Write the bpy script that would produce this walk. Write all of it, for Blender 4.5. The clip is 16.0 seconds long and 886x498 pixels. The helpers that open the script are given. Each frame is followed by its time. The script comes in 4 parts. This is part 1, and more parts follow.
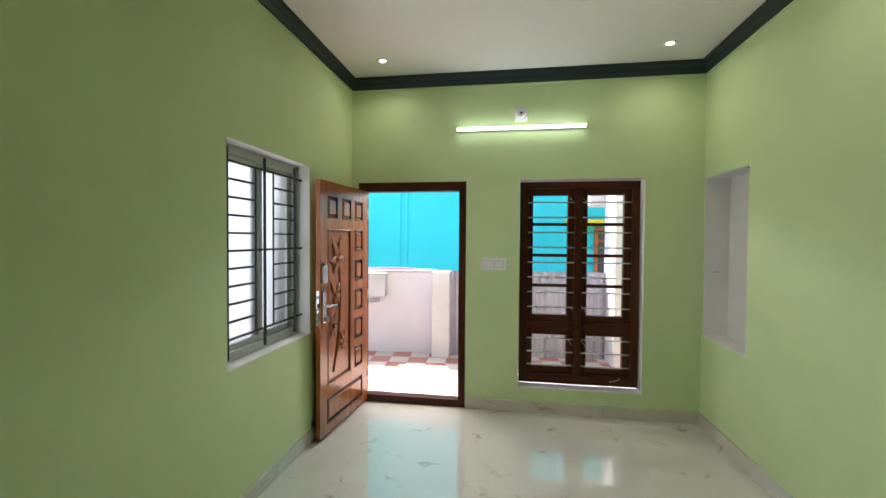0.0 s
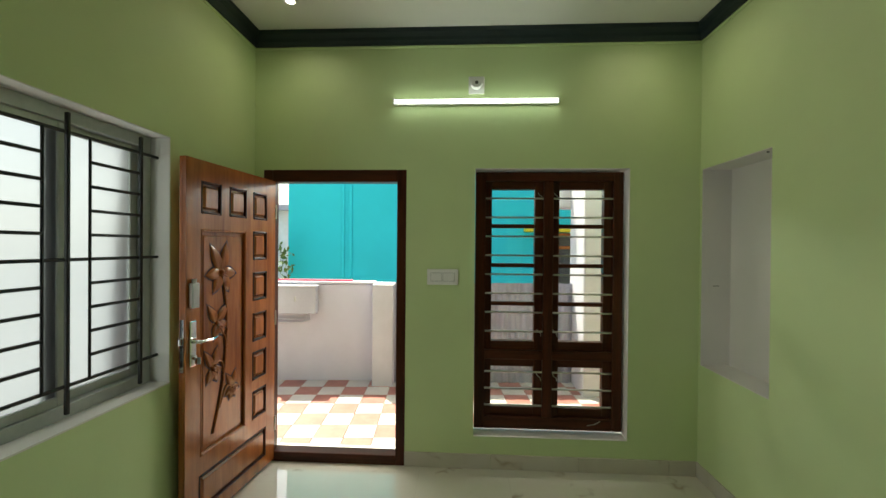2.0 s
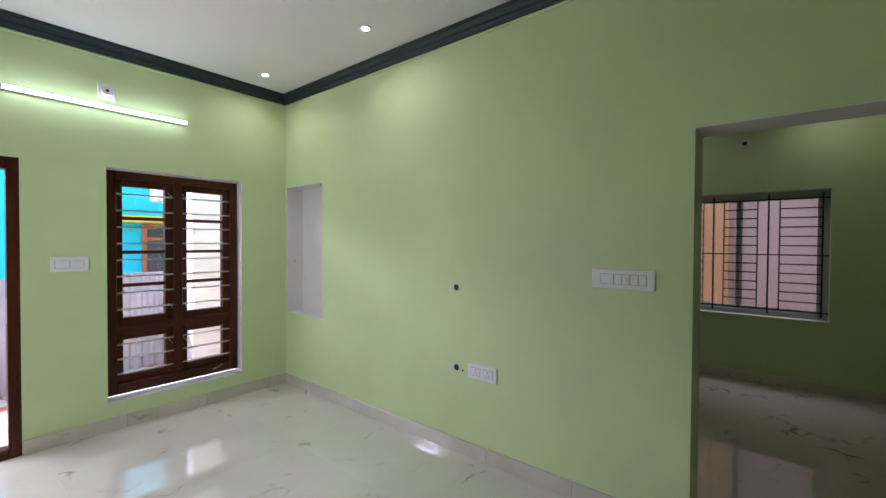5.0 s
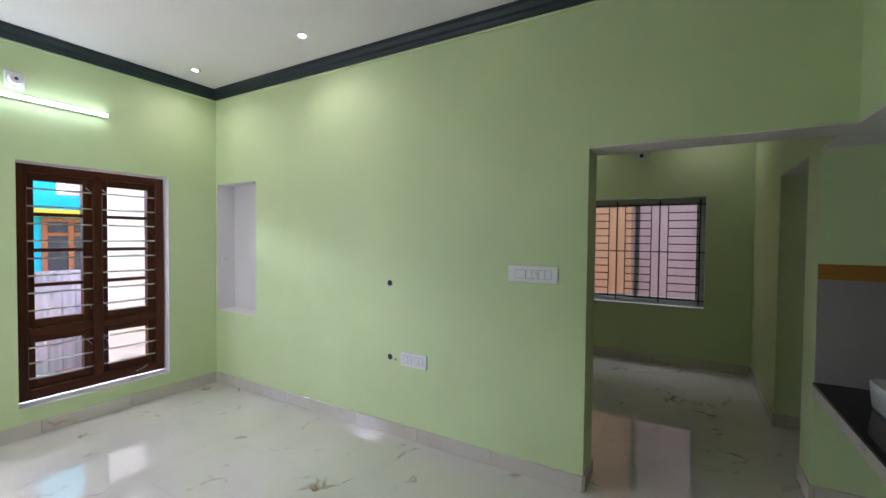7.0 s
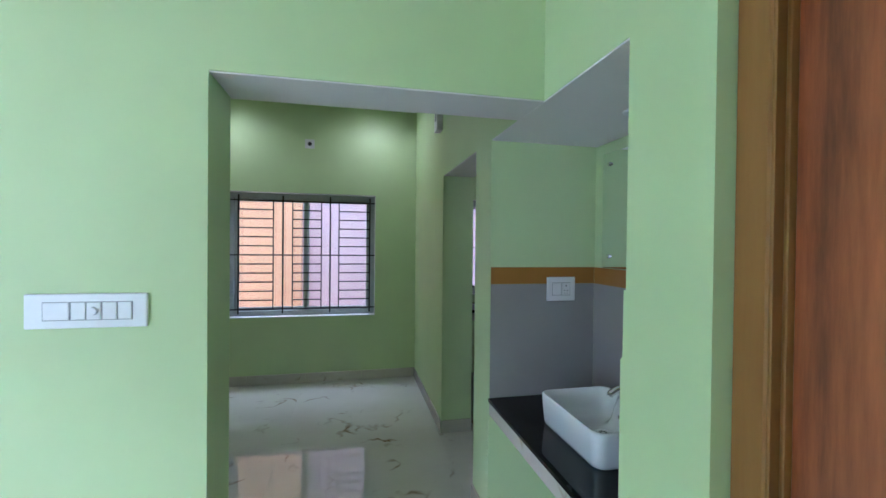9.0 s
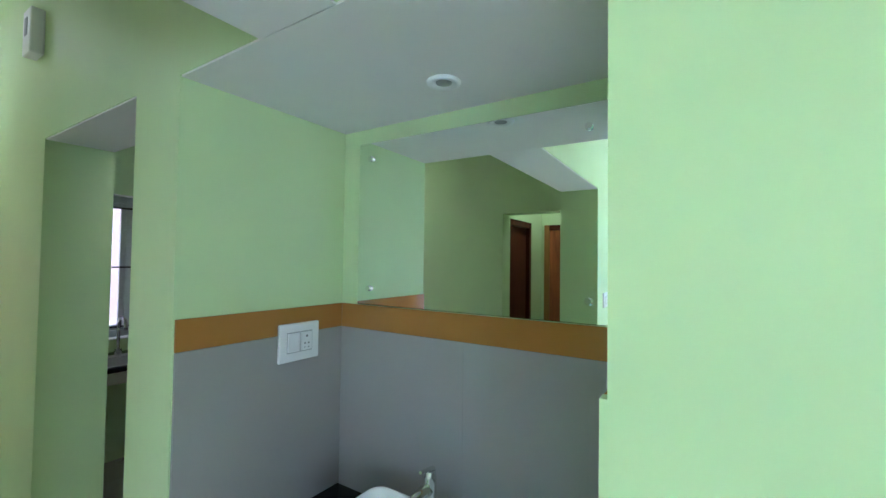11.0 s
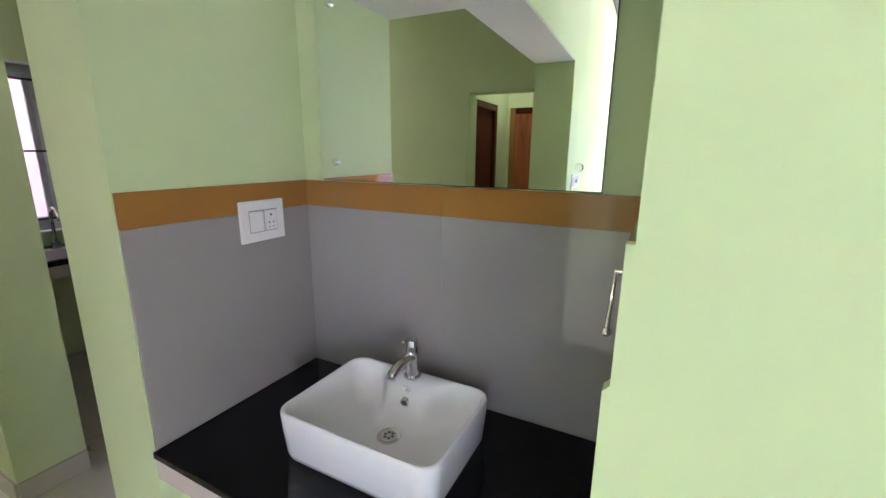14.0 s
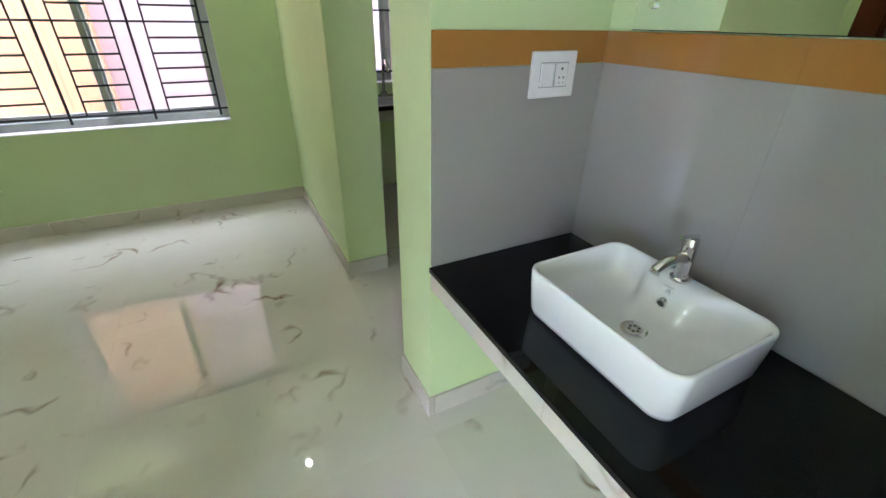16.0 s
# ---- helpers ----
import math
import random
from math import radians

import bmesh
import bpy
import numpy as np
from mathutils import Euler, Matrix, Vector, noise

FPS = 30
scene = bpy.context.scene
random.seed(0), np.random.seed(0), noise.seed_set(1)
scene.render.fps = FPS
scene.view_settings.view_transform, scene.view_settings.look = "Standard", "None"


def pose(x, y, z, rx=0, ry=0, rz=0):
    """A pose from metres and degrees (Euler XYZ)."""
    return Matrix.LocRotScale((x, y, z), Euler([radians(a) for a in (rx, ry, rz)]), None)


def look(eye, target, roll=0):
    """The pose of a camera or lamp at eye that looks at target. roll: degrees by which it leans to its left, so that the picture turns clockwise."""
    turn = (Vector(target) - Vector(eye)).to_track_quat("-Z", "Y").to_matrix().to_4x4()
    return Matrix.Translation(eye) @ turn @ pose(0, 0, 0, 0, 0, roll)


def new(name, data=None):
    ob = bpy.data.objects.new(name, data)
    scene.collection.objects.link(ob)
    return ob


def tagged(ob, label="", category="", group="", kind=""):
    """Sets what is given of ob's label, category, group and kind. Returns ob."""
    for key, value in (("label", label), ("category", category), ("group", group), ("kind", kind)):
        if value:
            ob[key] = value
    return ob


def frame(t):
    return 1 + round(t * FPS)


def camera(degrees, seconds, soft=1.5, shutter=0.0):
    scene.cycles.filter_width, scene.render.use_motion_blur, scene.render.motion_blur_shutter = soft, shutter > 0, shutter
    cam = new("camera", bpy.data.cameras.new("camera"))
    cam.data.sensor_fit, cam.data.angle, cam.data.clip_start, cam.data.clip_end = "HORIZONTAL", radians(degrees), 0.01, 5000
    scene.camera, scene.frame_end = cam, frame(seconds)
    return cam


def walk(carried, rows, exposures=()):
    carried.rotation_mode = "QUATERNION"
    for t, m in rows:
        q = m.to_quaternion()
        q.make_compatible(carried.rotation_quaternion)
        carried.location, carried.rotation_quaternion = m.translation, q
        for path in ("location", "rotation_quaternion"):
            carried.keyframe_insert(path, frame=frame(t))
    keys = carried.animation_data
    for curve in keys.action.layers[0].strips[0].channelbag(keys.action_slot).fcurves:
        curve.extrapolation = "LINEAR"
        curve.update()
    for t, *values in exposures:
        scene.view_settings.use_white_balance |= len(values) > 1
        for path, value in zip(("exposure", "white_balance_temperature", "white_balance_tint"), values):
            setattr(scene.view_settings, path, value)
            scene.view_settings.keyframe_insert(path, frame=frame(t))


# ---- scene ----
cam = camera(93.5, 16.0)
PATH = [
    (0, (0.086, 0.111, 1.547), (-0.223, 2.087, 1.499), 0.4),
    (0.5, (0.119, 0.509, 1.548), (-0.321, 2.46, 1.511), 0.4),
    (1, (0.114, 0.846, 1.535), (-0.371, 2.786, 1.506), 0.4),
    (1.5, (0.099, 1.051, 1.532), (-0.271, 3.017, 1.511), 0.5),
    (2, (0.117, 0.995, 1.538), (0.012, 2.992, 1.525), 0.5),
    (2.5, (0.142, 0.743, 1.54), (0.384, 2.729, 1.538), 0.5),
    (3, (0.044, 0.463, 1.521), (0.656, 2.367, 1.518), 0.5),
    (3.5, (-0.118, 0.192, 1.509), (0.839, 1.949, 1.504), 0.5),
    (4, (-0.298, -0.077, 1.513), (0.934, 1.499, 1.499), 0.5),
    (4.5, (-0.512, -0.156, 1.504), (0.921, 1.239, 1.483), 0.4),
    (7, (-0.887, -0.366, 1.531), (0.841, 0.639, 1.48), 0.6),
    (7.5, (-0.759, -0.314, 1.52), (1.052, 0.534, 1.497), 0.6),
    (8, (-0.502, -0.229, 1.52), (1.43, 0.286, 1.504), 0.5),
    (8.5, (-0.151, -0.267, 1.504), (1.847, -0.189, 1.49), 0.5),
    (9, (0.212, -0.318, 1.522), (2.166, -0.745, 1.501), 0.6),
    (9.5, (0.549, -0.301, 1.536), (2.322, -1.226, 1.519), 0.5),
    (10, (0.808, -0.384, 1.549), (2.329, -1.684, 1.545), 0.8),
    (10.2, (0.9, -0.432, 1.556), (2.312, -1.848, 1.573), 1.0),
    (12.3, (1.153, -0.496, 1.582), (2.024, -2.296, 1.609), 0.3),
    (12.5, (1.162, -0.497, 1.574), (2.016, -2.305, 1.569), 0.3),
    (13, (1.158, -0.509, 1.555), (2.024, -2.309, 1.441), 0.3),
    (13.5, (1.171, -0.511, 1.529), (2.04, -2.293, 1.268), 0.3),
    (14, (1.176, -0.526, 1.504), (2.07, -2.257, 1.053), 0.5),
    (14.5, (1.199, -0.534, 1.467), (2.138, -2.182, 0.832), 0.8),
    (15, (1.201, -0.536, 1.446), (2.28, -2.016, 0.644), 1.2),
    (15.5, (1.196, -0.533, 1.438), (2.514, -1.737, 0.535), 1.2),
    (16, (1.246, -0.53, 1.427), (2.803, -1.335, 0.463), 0.9),
]

EXPOSURES = [
    (0.0, 2.15, 6700, 12), (1.0, 1.7, 7200, 1), (2.0, 1.45, 7500, -2), (3.0, 1.75, 6650, 1), (3.5, 1.85, 6500, 6), (4.5, 2.3, 6050, 22),
    (7.0, 2.7, 5800, 25), (8.0, 3.15, 5400, 36), (8.5, 3.55, 5250, 50), (9.0, 3.95, 4850, 18), (9.5, 4.2, 4800, 5), (10.0, 4.45, 4750, -6),
    (12.5, 4.6, 5500, 38), (14.5, 4.75, 5800, 36), (16.0, 4.9, 5600, 22),
]
walk(cam, [(t, look(eye, target, roll)) for t, eye, target, roll in PATH], EXPOSURES)

# ---- world, sun and lamps ----
SUN_ELEVATION, SUN_HEADING = 62.0, 32.0      # heading: degrees from +y towards -x
world = bpy.data.worlds.new("sky")
scene.world = world
world.use_nodes = True
wn = world.node_tree.nodes
sky = wn.new("ShaderNodeTexSky")
sky.sky_type = 'NISHITA'
sky.sun_disc = False
sky.sun_elevation = radians(SUN_ELEVATION)
sky.sun_rotation = radians(-SUN_HEADING)
sky.air_density, sky.dust_density = 1.0, 3.0
world.node_tree.links.new(sky.outputs[0], wn["Background"].inputs[0])
wn["Background"].inputs[1].default_value = 0.15

sun_data = bpy.data.lights.new("sun", 'SUN')
sun_data.energy, sun_data.angle, sun_data.color = 5.0, radians(0.5), (1.0, 0.965, 0.91)
sun = new("sun", sun_data)
el, hd = radians(SUN_ELEVATION), radians(SUN_HEADING)
sun.matrix_world = look((0, 0, 0), (math.sin(hd) * math.cos(el), -math.cos(hd) * math.cos(el), -math.sin(el)))


def area_lamp(name, eye, target, sx, sy, watts, color):
    d = bpy.data.lights.new(name, 'AREA')
    d.shape, d.size, d.size_y, d.energy, d.color = 'RECTANGLE', sx, sy, watts, color
    o = new(name, d)
    o.matrix_world = look(eye, target)
    return o


# added area lamp behind the frosted panes, standing in for daylight
area_lamp("window_fill_lamp", (-1.66, 2.57, 1.45), (0, 2.57, 1.35), 0.9, 1.2, 7.0, (0.90, 0.96, 1.0))

# added lamp under the porch sunshade, for skylight in through front door and window
area_lamp("porch_fill_lamp", (-0.1, 4.75, 2.19), (0.4, -1.0, 0.9), 3.2, 0.12, 14.0, (0.95, 0.97, 1.0))

# lamp added between the houses, outside the dining room window, in place of skylight
area_lamp("gap_fill_lamp", (5.75, 0.2, 3.25), (3.6, -0.2, 0.0), 1.6, 0.6, 6.0, (0.95, 0.97, 1.0))

# ---- materials ----


def nodes_of(name):
    m = bpy.data.materials.new(name)
    m.use_nodes = True
    return m, m.node_tree.nodes, m.node_tree.links, m.node_tree.nodes["Principled BSDF"]


def coords(n, l, scale=(1, 1, 1)):
    """World-size coordinates."""
    g = n.new("ShaderNodeNewGeometry")
    mp = n.new("ShaderNodeMapping")
    mp.inputs["Scale"].default_value = scale
    l.new(g.outputs["Position"], mp.inputs["Vector"])
    return mp.outputs["Vector"]


def noise_tex(n, l, vec, scale, detail=4.0, rough=0.55):
    t = n.new("ShaderNodeTexNoise")
    t.inputs["Scale"].default_value = scale
    t.inputs["Detail"].default_value = detail
    t.inputs["Roughness"].default_value = rough
    l.new(vec, t.inputs["Vector"])
    return t.outputs["Fac"]


def ramp(n, l, fac, stops):
    r = n.new("ShaderNodeValToRGB")
    while len(r.color_ramp.elements) < len(stops):
        r.color_ramp.elements.new(0.5)
    for e, (p, c) in zip(r.color_ramp.elements, stops):
        e.position, e.color = p, (*c, 1.0)
    l.new(fac, r.inputs["Fac"])
    return r.outputs["Color"]


def bump(n, l, b, height, strength, distance=0.01):
    k = n.new("ShaderNodeBump")
    k.inputs["Strength"].default_value = strength
    k.inputs["Distance"].default_value = distance
    l.new(height, k.inputs["Height"])
    l.new(k.outputs["Normal"], b.inputs["Normal"])


def scaled(c, k):
    return tuple(min(1.0, v * k) for v in c)


def paint(name, c, rough=0.55, vary=0.05, grain=260.0, relief=0.06, spec=0.4):
    """Rolled wall paint: slow blotches and a fine roller grain."""
    m, n, l, b = nodes_of(name)
    v = coords(n, l)
    slow = noise_tex(n, l, v, 1.3, 5.0)
    l.new(ramp(n, l, slow, [(0.3, scaled(c, 1 - vary)), (0.7, scaled(c, 1 + vary))]), b.inputs["Base Color"])
    b.inputs["Roughness"].default_value = rough
    b.inputs["Specular IOR Level"].default_value = spec
    bump(n, l, b, noise_tex(n, l, v, grain, 3.0), relief, 0.004)
    return m


def plain(name, c, rough=0.4, metal=0.0, vary=0.06, scale=30.0, relief=0.0, coat=0.0):
    m, n, l, b = nodes_of(name)
    v = coords(n, l)
    f = noise_tex(n, l, v, scale)
    l.new(ramp(n, l, f, [(0.3, scaled(c, 1 - vary)), (0.7, scaled(c, 1 + vary))]), b.inputs["Base Color"])
    b.inputs["Roughness"].default_value = rough
    b.inputs["Metallic"].default_value = metal
    b.inputs["Coat Weight"].default_value = coat
    if relief:
        bump(n, l, b, f, relief, 0.003)
    return m


def wood(name, dark, light, axis, rough=0.28, coat=0.3, freq=9.0, spec=0.5):
    """Varnished wood with grain along the axis given."""
    m, n, l, b = nodes_of(name)
    s = [freq, freq, freq]
    s["xyz".index(axis)] = freq * 0.09
    v = coords(n, l, tuple(s))
    a = noise_tex(n, l, v, 2.2, 8.0, 0.65)
    fine = noise_tex(n, l, v, 14.0, 5.0, 0.6)
    mx = n.new("ShaderNodeMath")
    mx.operation = 'MULTIPLY_ADD'
    mx.inputs[1].default_value = 0.3
    l.new(fine, mx.inputs[0])
    l.new(a, mx.inputs[2])
    mid = tuple((p + q) / 2 for p, q in zip(dark, light))
    l.new(ramp(n, l, mx.outputs[0], [(0.42, dark), (0.62, mid), (0.85, light)]), b.inputs["Base Color"])
    b.inputs["Roughness"].default_value = rough
    b.inputs["Coat Weight"].default_value = coat
    b.inputs["Coat Roughness"].default_value = 0.12
    b.inputs["Specular IOR Level"].default_value = spec
    bump(n, l, b, fine, 0.06, 0.003)
    return m


def marble(name, base, warm, brown, rough=0.06, per_piece=True):
    """Polished vitrified marble tile: cloudy white with sparse broken brown veins."""
    m, n, l, b = nodes_of(name)
    v = coords(n, l)
    if per_piece:
        info = n.new("ShaderNodeObjectInfo")
        sc = n.new("ShaderNodeVectorMath")
        sc.operation = 'MULTIPLY_ADD'
        l.new(info.outputs["Random"], sc.inputs[0])
        sc.inputs[1].default_value = (37.0, 23.0, 11.0)
        l.new(v, sc.inputs[2])
        v = sc.outputs[0]
    cloud = noise_tex(n, l, v, 1.6, 6.0, 0.6)
    col = ramp(n, l, cloud, [(0.3, warm), (0.65, base)])
    # veins: thin level lines of a warped noise, kept only in patches
    vein = noise_tex(n, l, v, 2.0, 3.0, 0.55)
    d = n.new("ShaderNodeMath")
    d.operation = 'SUBTRACT'
    d.inputs[1].default_value = 0.5
    l.new(vein, d.inputs[0])
    a = n.new("ShaderNodeMath")
    a.operation = 'ABSOLUTE'
    l.new(d.outputs[0], a.inputs[0])
    line = n.new("ShaderNodeMapRange")
    line.inputs[1].default_value, line.inputs[2].default_value = 0.0, 0.024
    line.inputs[3].default_value, line.inputs[4].default_value = 1.0, 0.0
    l.new(a.outputs[0], line.inputs[0])
    patch = n.new("ShaderNodeMapRange")
    patch.inputs[1].default_value, patch.inputs[2].default_value = 0.54, 0.72
    l.new(noise_tex(n, l, v, 3.3, 3.0), patch.inputs[0])
    mul = n.new("ShaderNodeMath")
    mul.operation = 'MULTIPLY'
    l.new(line.outputs[0], mul.inputs[0])
    l.new(patch.outputs[0], mul.inputs[1])
    mix = n.new("ShaderNodeMix")
    mix.data_type = 'RGBA'
    l.new(mul.outputs[0], mix.inputs["Factor"])
    l.new(col, mix.inputs["A"])
    mix.inputs["B"].default_value = (*brown, 1.0)
    l.new(mix.outputs["Result"], b.inputs["Base Color"])
    b.inputs["Roughness"].default_value = rough
    b.inputs["IOR"].default_value = 2.0
    return m


def granite(name):
    m, n, l, b = nodes_of(name)
    v = coords(n, l)
    f = noise_tex(n, l, v, 180.0, 2.0)
    smear = noise_tex(n, l, v, 5.0, 6.0, 0.7)
    l.new(ramp(n, l, f, [(0.45, (0.002, 0.002, 0.0022)), (0.8, (0.007, 0.007, 0.008))]), b.inputs["Base Color"])
    r = n.new("ShaderNodeMapRange")
    r.inputs[1].default_value, r.inputs[2].default_value = 0.45, 0.75
    r.inputs[3].default_value, r.inputs[4].default_value = 0.015, 0.05
    l.new(smear, r.inputs[0])
    l.new(r.outputs[0], b.inputs["Roughness"])
    b.inputs["Specular IOR Level"].default_value = 0.22
    return m


def glow(name, c, strength):
    m, n, l, b = nodes_of(name)
    b.inputs["Base Color"].default_value = (0.8, 0.8, 0.8, 1)
    b.inputs["Emission Color"].default_value = (*c, 1)
    b.inputs["Emission Strength"].default_value = strength
    return m


def glass(name, c=(1, 1, 1), rough=0.0, ior=1.45):
    m, n, l, b = nodes_of(name)
    b.inputs["Base Color"].default_value = (*c, 1)
    b.inputs["Transmission Weight"].default_value = 1.0
    b.inputs["Roughness"].default_value = rough
    b.inputs["IOR"].default_value = ior
    return m


def checker_tile(name, c, worn):
    m, n, l, b = nodes_of(name)
    v = coords(n, l)
    info = n.new("ShaderNodeObjectInfo")
    f = noise_tex(n, l, v, 7.0, 7.0, 0.7)
    ad = n.new("ShaderNodeMath")
    ad.operation = 'MULTIPLY_ADD'
    ad.inputs[1].default_value = 0.25
    l.new(info.outputs["Random"], ad.inputs[0])
    l.new(f, ad.inputs[2])
    l.new(ramp(n, l, ad.outputs[0], [(0.35, c), (0.95, worn)]), b.inputs["Base Color"])
    b.inputs["Roughness"].default_value = 0.5
    bump(n, l, b, f, 0.15, 0.004)
    return m


GREEN = paint("green_wall_paint", (0.575, 0.69, 0.375))
WHITE = paint("white_wall_paint", (0.74, 0.72, 0.71), 0.6)
CEILING = paint("white_ceiling_paint", (0.80, 0.78, 0.77), 0.7, 0.02)
PUTTY = paint("white_putty", (0.74, 0.72, 0.71), 0.7, 0.04, 120.0, 0.15)
SLATE = paint("slate_cornice_paint", (0.018, 0.030, 0.034), 0.45, 0.1)
MARBLE = marble("marble_floor_tile", (0.66, 0.63, 0.57), (0.60, 0.57, 0.50), (0.20, 0.115, 0.055), 0.0)
SKIRT = marble("marble_skirting", (0.62, 0.58, 0.51), (0.52, 0.47, 0.40), (0.25, 0.16, 0.09), 0.15)
GROUT = plain("tile_grout", (0.52, 0.49, 0.43), 0.6)
TEAK_Z = wood("varnished_teak_upright", (0.20, 0.045, 0.012), (0.48, 0.15, 0.038), "z", 0.24, 0.4, 7.0)
TEAK_Y = wood("varnished_teak_level", (0.085, 0.020, 0.007), (0.30, 0.10, 0.030), "y")
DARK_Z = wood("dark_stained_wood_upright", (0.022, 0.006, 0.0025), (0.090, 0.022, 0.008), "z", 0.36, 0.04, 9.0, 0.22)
DARK_X = wood("dark_stained_wood_level", (0.022, 0.006, 0.0025), (0.090, 0.022, 0.008), "x", 0.36, 0.04, 9.0, 0.22)
OCHRE = wood("ochre_painted_frame", (0.25, 0.108, 0.022), (0.32, 0.148, 0.036), "z", 0.35, 0.2)
BATH = wood("red_brown_door_skin", (0.11, 0.024, 0.010), (0.46, 0.13, 0.038), "z", 0.4, 0.15, 5.0)
IRON = plain("black_iron", (0.012, 0.012, 0.013), 0.4, 0.2)
STEEL = plain("brushed_steel_rod", (0.55, 0.54, 0.52), 0.32, 0.9)
CHROME = plain("chrome", (0.78, 0.78, 0.78), 0.08, 1.0, 0.02)
ALU = plain("grey_aluminium_frame", (0.42, 0.44, 0.42), 0.38, 0.3)
UPVC = plain("white_plastic", (0.78, 0.77, 0.78), 0.28, 0.0, 0.02)
SLOT = plain("dark_slot", (0.05, 0.05, 0.05), 0.6)
GREYLINE = plain("grey_shadow_gap", (0.30, 0.30, 0.31), 0.6)
CERAMIC = plain("white_ceramic", (0.85, 0.85, 0.86), 0.09, 0.0, 0.01, 5.0, 0.0, 0.5)
GRANITE = granite("black_granite")
GREYTILE = plain("grey_glazed_tile", (0.338, 0.316, 0.300), 0.03, 0.0, 0.03, 3.0, 0.0, 0.5)
BANDTILE = plain("ochre_glazed_tile", (0.36, 0.17, 0.038), 0.06, 0.0, 0.05, 3.0)
MIRROR = plain("mirror_silver", (0.86, 0.90, 0.87), 0.0, 1.0, 0.0)
CLEAR = bpy.data.materials.new("clear_window_glass")
CLEAR.use_nodes = True
_n, _l = CLEAR.node_tree.nodes, CLEAR.node_tree.links
_n.remove(_n["Principled BSDF"])
_t, _g, _m = _n.new("ShaderNodeBsdfTransparent"), _n.new("ShaderNodeBsdfGlossy"), _n.new("ShaderNodeMixShader")
_t.inputs["Color"].default_value = (0.97, 0.98, 0.98, 1)
_g.inputs["Roughness"].default_value = 0.0
_m.inputs[0].default_value = 0.05
_l.new(_t.outputs[0], _m.inputs[1])
_l.new(_g.outputs[0], _m.inputs[2])
_l.new(_m.outputs[0], _n["Material Output"].inputs[0])
FROST = glass("frosted_window_glass", (0.130, 0.134, 0.145), 0.45, 1.2)
TUBE = glow("tube_light_glow", (0.88, 1.0, 0.985), 2.6)
LAMP = glow("downlight_glow", (1.0, 0.93, 0.82), 14.0)
REDTILE = checker_tile("terracotta_floor_tile", (0.25, 0.08, 0.062), (0.35, 0.16, 0.13))
CREAMTILE = checker_tile("cream_floor_tile", (0.40, 0.375, 0.35), (0.48, 0.455, 0.43))
LIME = paint("lime_washed_wall", (0.60, 0.57, 0.64), 0.8, 0.08, 60.0, 0.3)
OLDLIME = paint("weathered_white_wash", (0.56, 0.545, 0.60), 0.85, 0.15, 40.0, 0.4)
TEAL = paint("teal_house_paint", (0.012, 0.52, 0.60), 0.7, 0.04)
YELLOW = paint("yellow_band_paint", (0.70, 0.55, 0.03), 0.6)
SHEET = plain("galvanised_sheet", (0.30, 0.29, 0.37), 0.5, 0.2, 0.12, 5.0)
PEACH = paint("peach_house_paint", (0.46, 0.25, 0.16), 0.7)
LILAC = paint("pale_pink_house_paint", (0.40, 0.28, 0.335), 0.7)
EARTH = paint("sandy_ground", (0.34, 0.28, 0.20), 0.95, 0.25, 30.0, 0.5)
LEAF = plain("leaf_green", (0.09, 0.14, 0.025), 0.5, 0.0, 0.4, 12.0)
BARK = plain("bark", (0.12, 0.085, 0.055), 0.9, 0.0, 0.3, 40.0, 0.4)
PINKPIPE = plain("pink_plastic_pipe", (0.60, 0.06, 0.14), 0.4)
SIGNTEAL = plain("teal_print", (0.03, 0.25, 0.30), 0.5, 0.2)

# ---- mesh helpers ----


def link_mesh(name, bm, material, smooth=False):
    me = bpy.data.meshes.new(name)
    bm.normal_update()
    bm.to_mesh(me)
    bm.free()
    me.materials.append(material)
    if smooth:
        for p in me.polygons:
            p.use_smooth = True
    return new(name, me)


def part(name, bm, material, parent, label="", smooth=False):
    o = link_mesh(name, bm, material, smooth)
    o.parent = parent
    if label:
        tagged(o, label)
    return o


def thing(name, at, label, category, group="", m=None):
    o = new(name)
    o.empty_display_size = 0.05
    o.matrix_basis = m if m is not None else Matrix.Translation(at)
    return tagged(o, label, category, group)


def structure(name, bm, material, label, category):
    return tagged(link_mesh(name, bm, material), label, category, kind="structure")


def box(bm, x0, x1, y0, y1, z0, z1, bevel=0.0, seg=1):
    m = Matrix.Translation(((x0 + x1) / 2, (y0 + y1) / 2, (z0 + z1) / 2)) @ Matrix.Diagonal((abs(x1 - x0), abs(y1 - y0), abs(z1 - z0), 1))
    r = bmesh.ops.create_cube(bm, size=1.0, matrix=m)
    if bevel:
        es = list({e for v in r["verts"] for e in v.link_edges})
        bmesh.ops.bevel(bm, geom=es, offset=bevel, segments=seg, affect='EDGES', profile=0.5)
    return bm


def abox(x0, x1, y0, y1, z0, z1, bevel=0.0, seg=1):
    return box(bmesh.new(), x0, x1, y0, y1, z0, z1, bevel, seg)


def rod(bm, a, b, r, sides=12, r2=None):
    a, b = Vector(a), Vector(b)
    d = b - a
    m = Matrix.Translation((a + b) / 2) @ d.to_track_quat('Z', 'Y').to_matrix().to_4x4()
    bmesh.ops.create_cone(bm, cap_ends=True, segments=sides, radius1=r, radius2=r if r2 is None else r2, depth=d.length, matrix=m)
    return bm


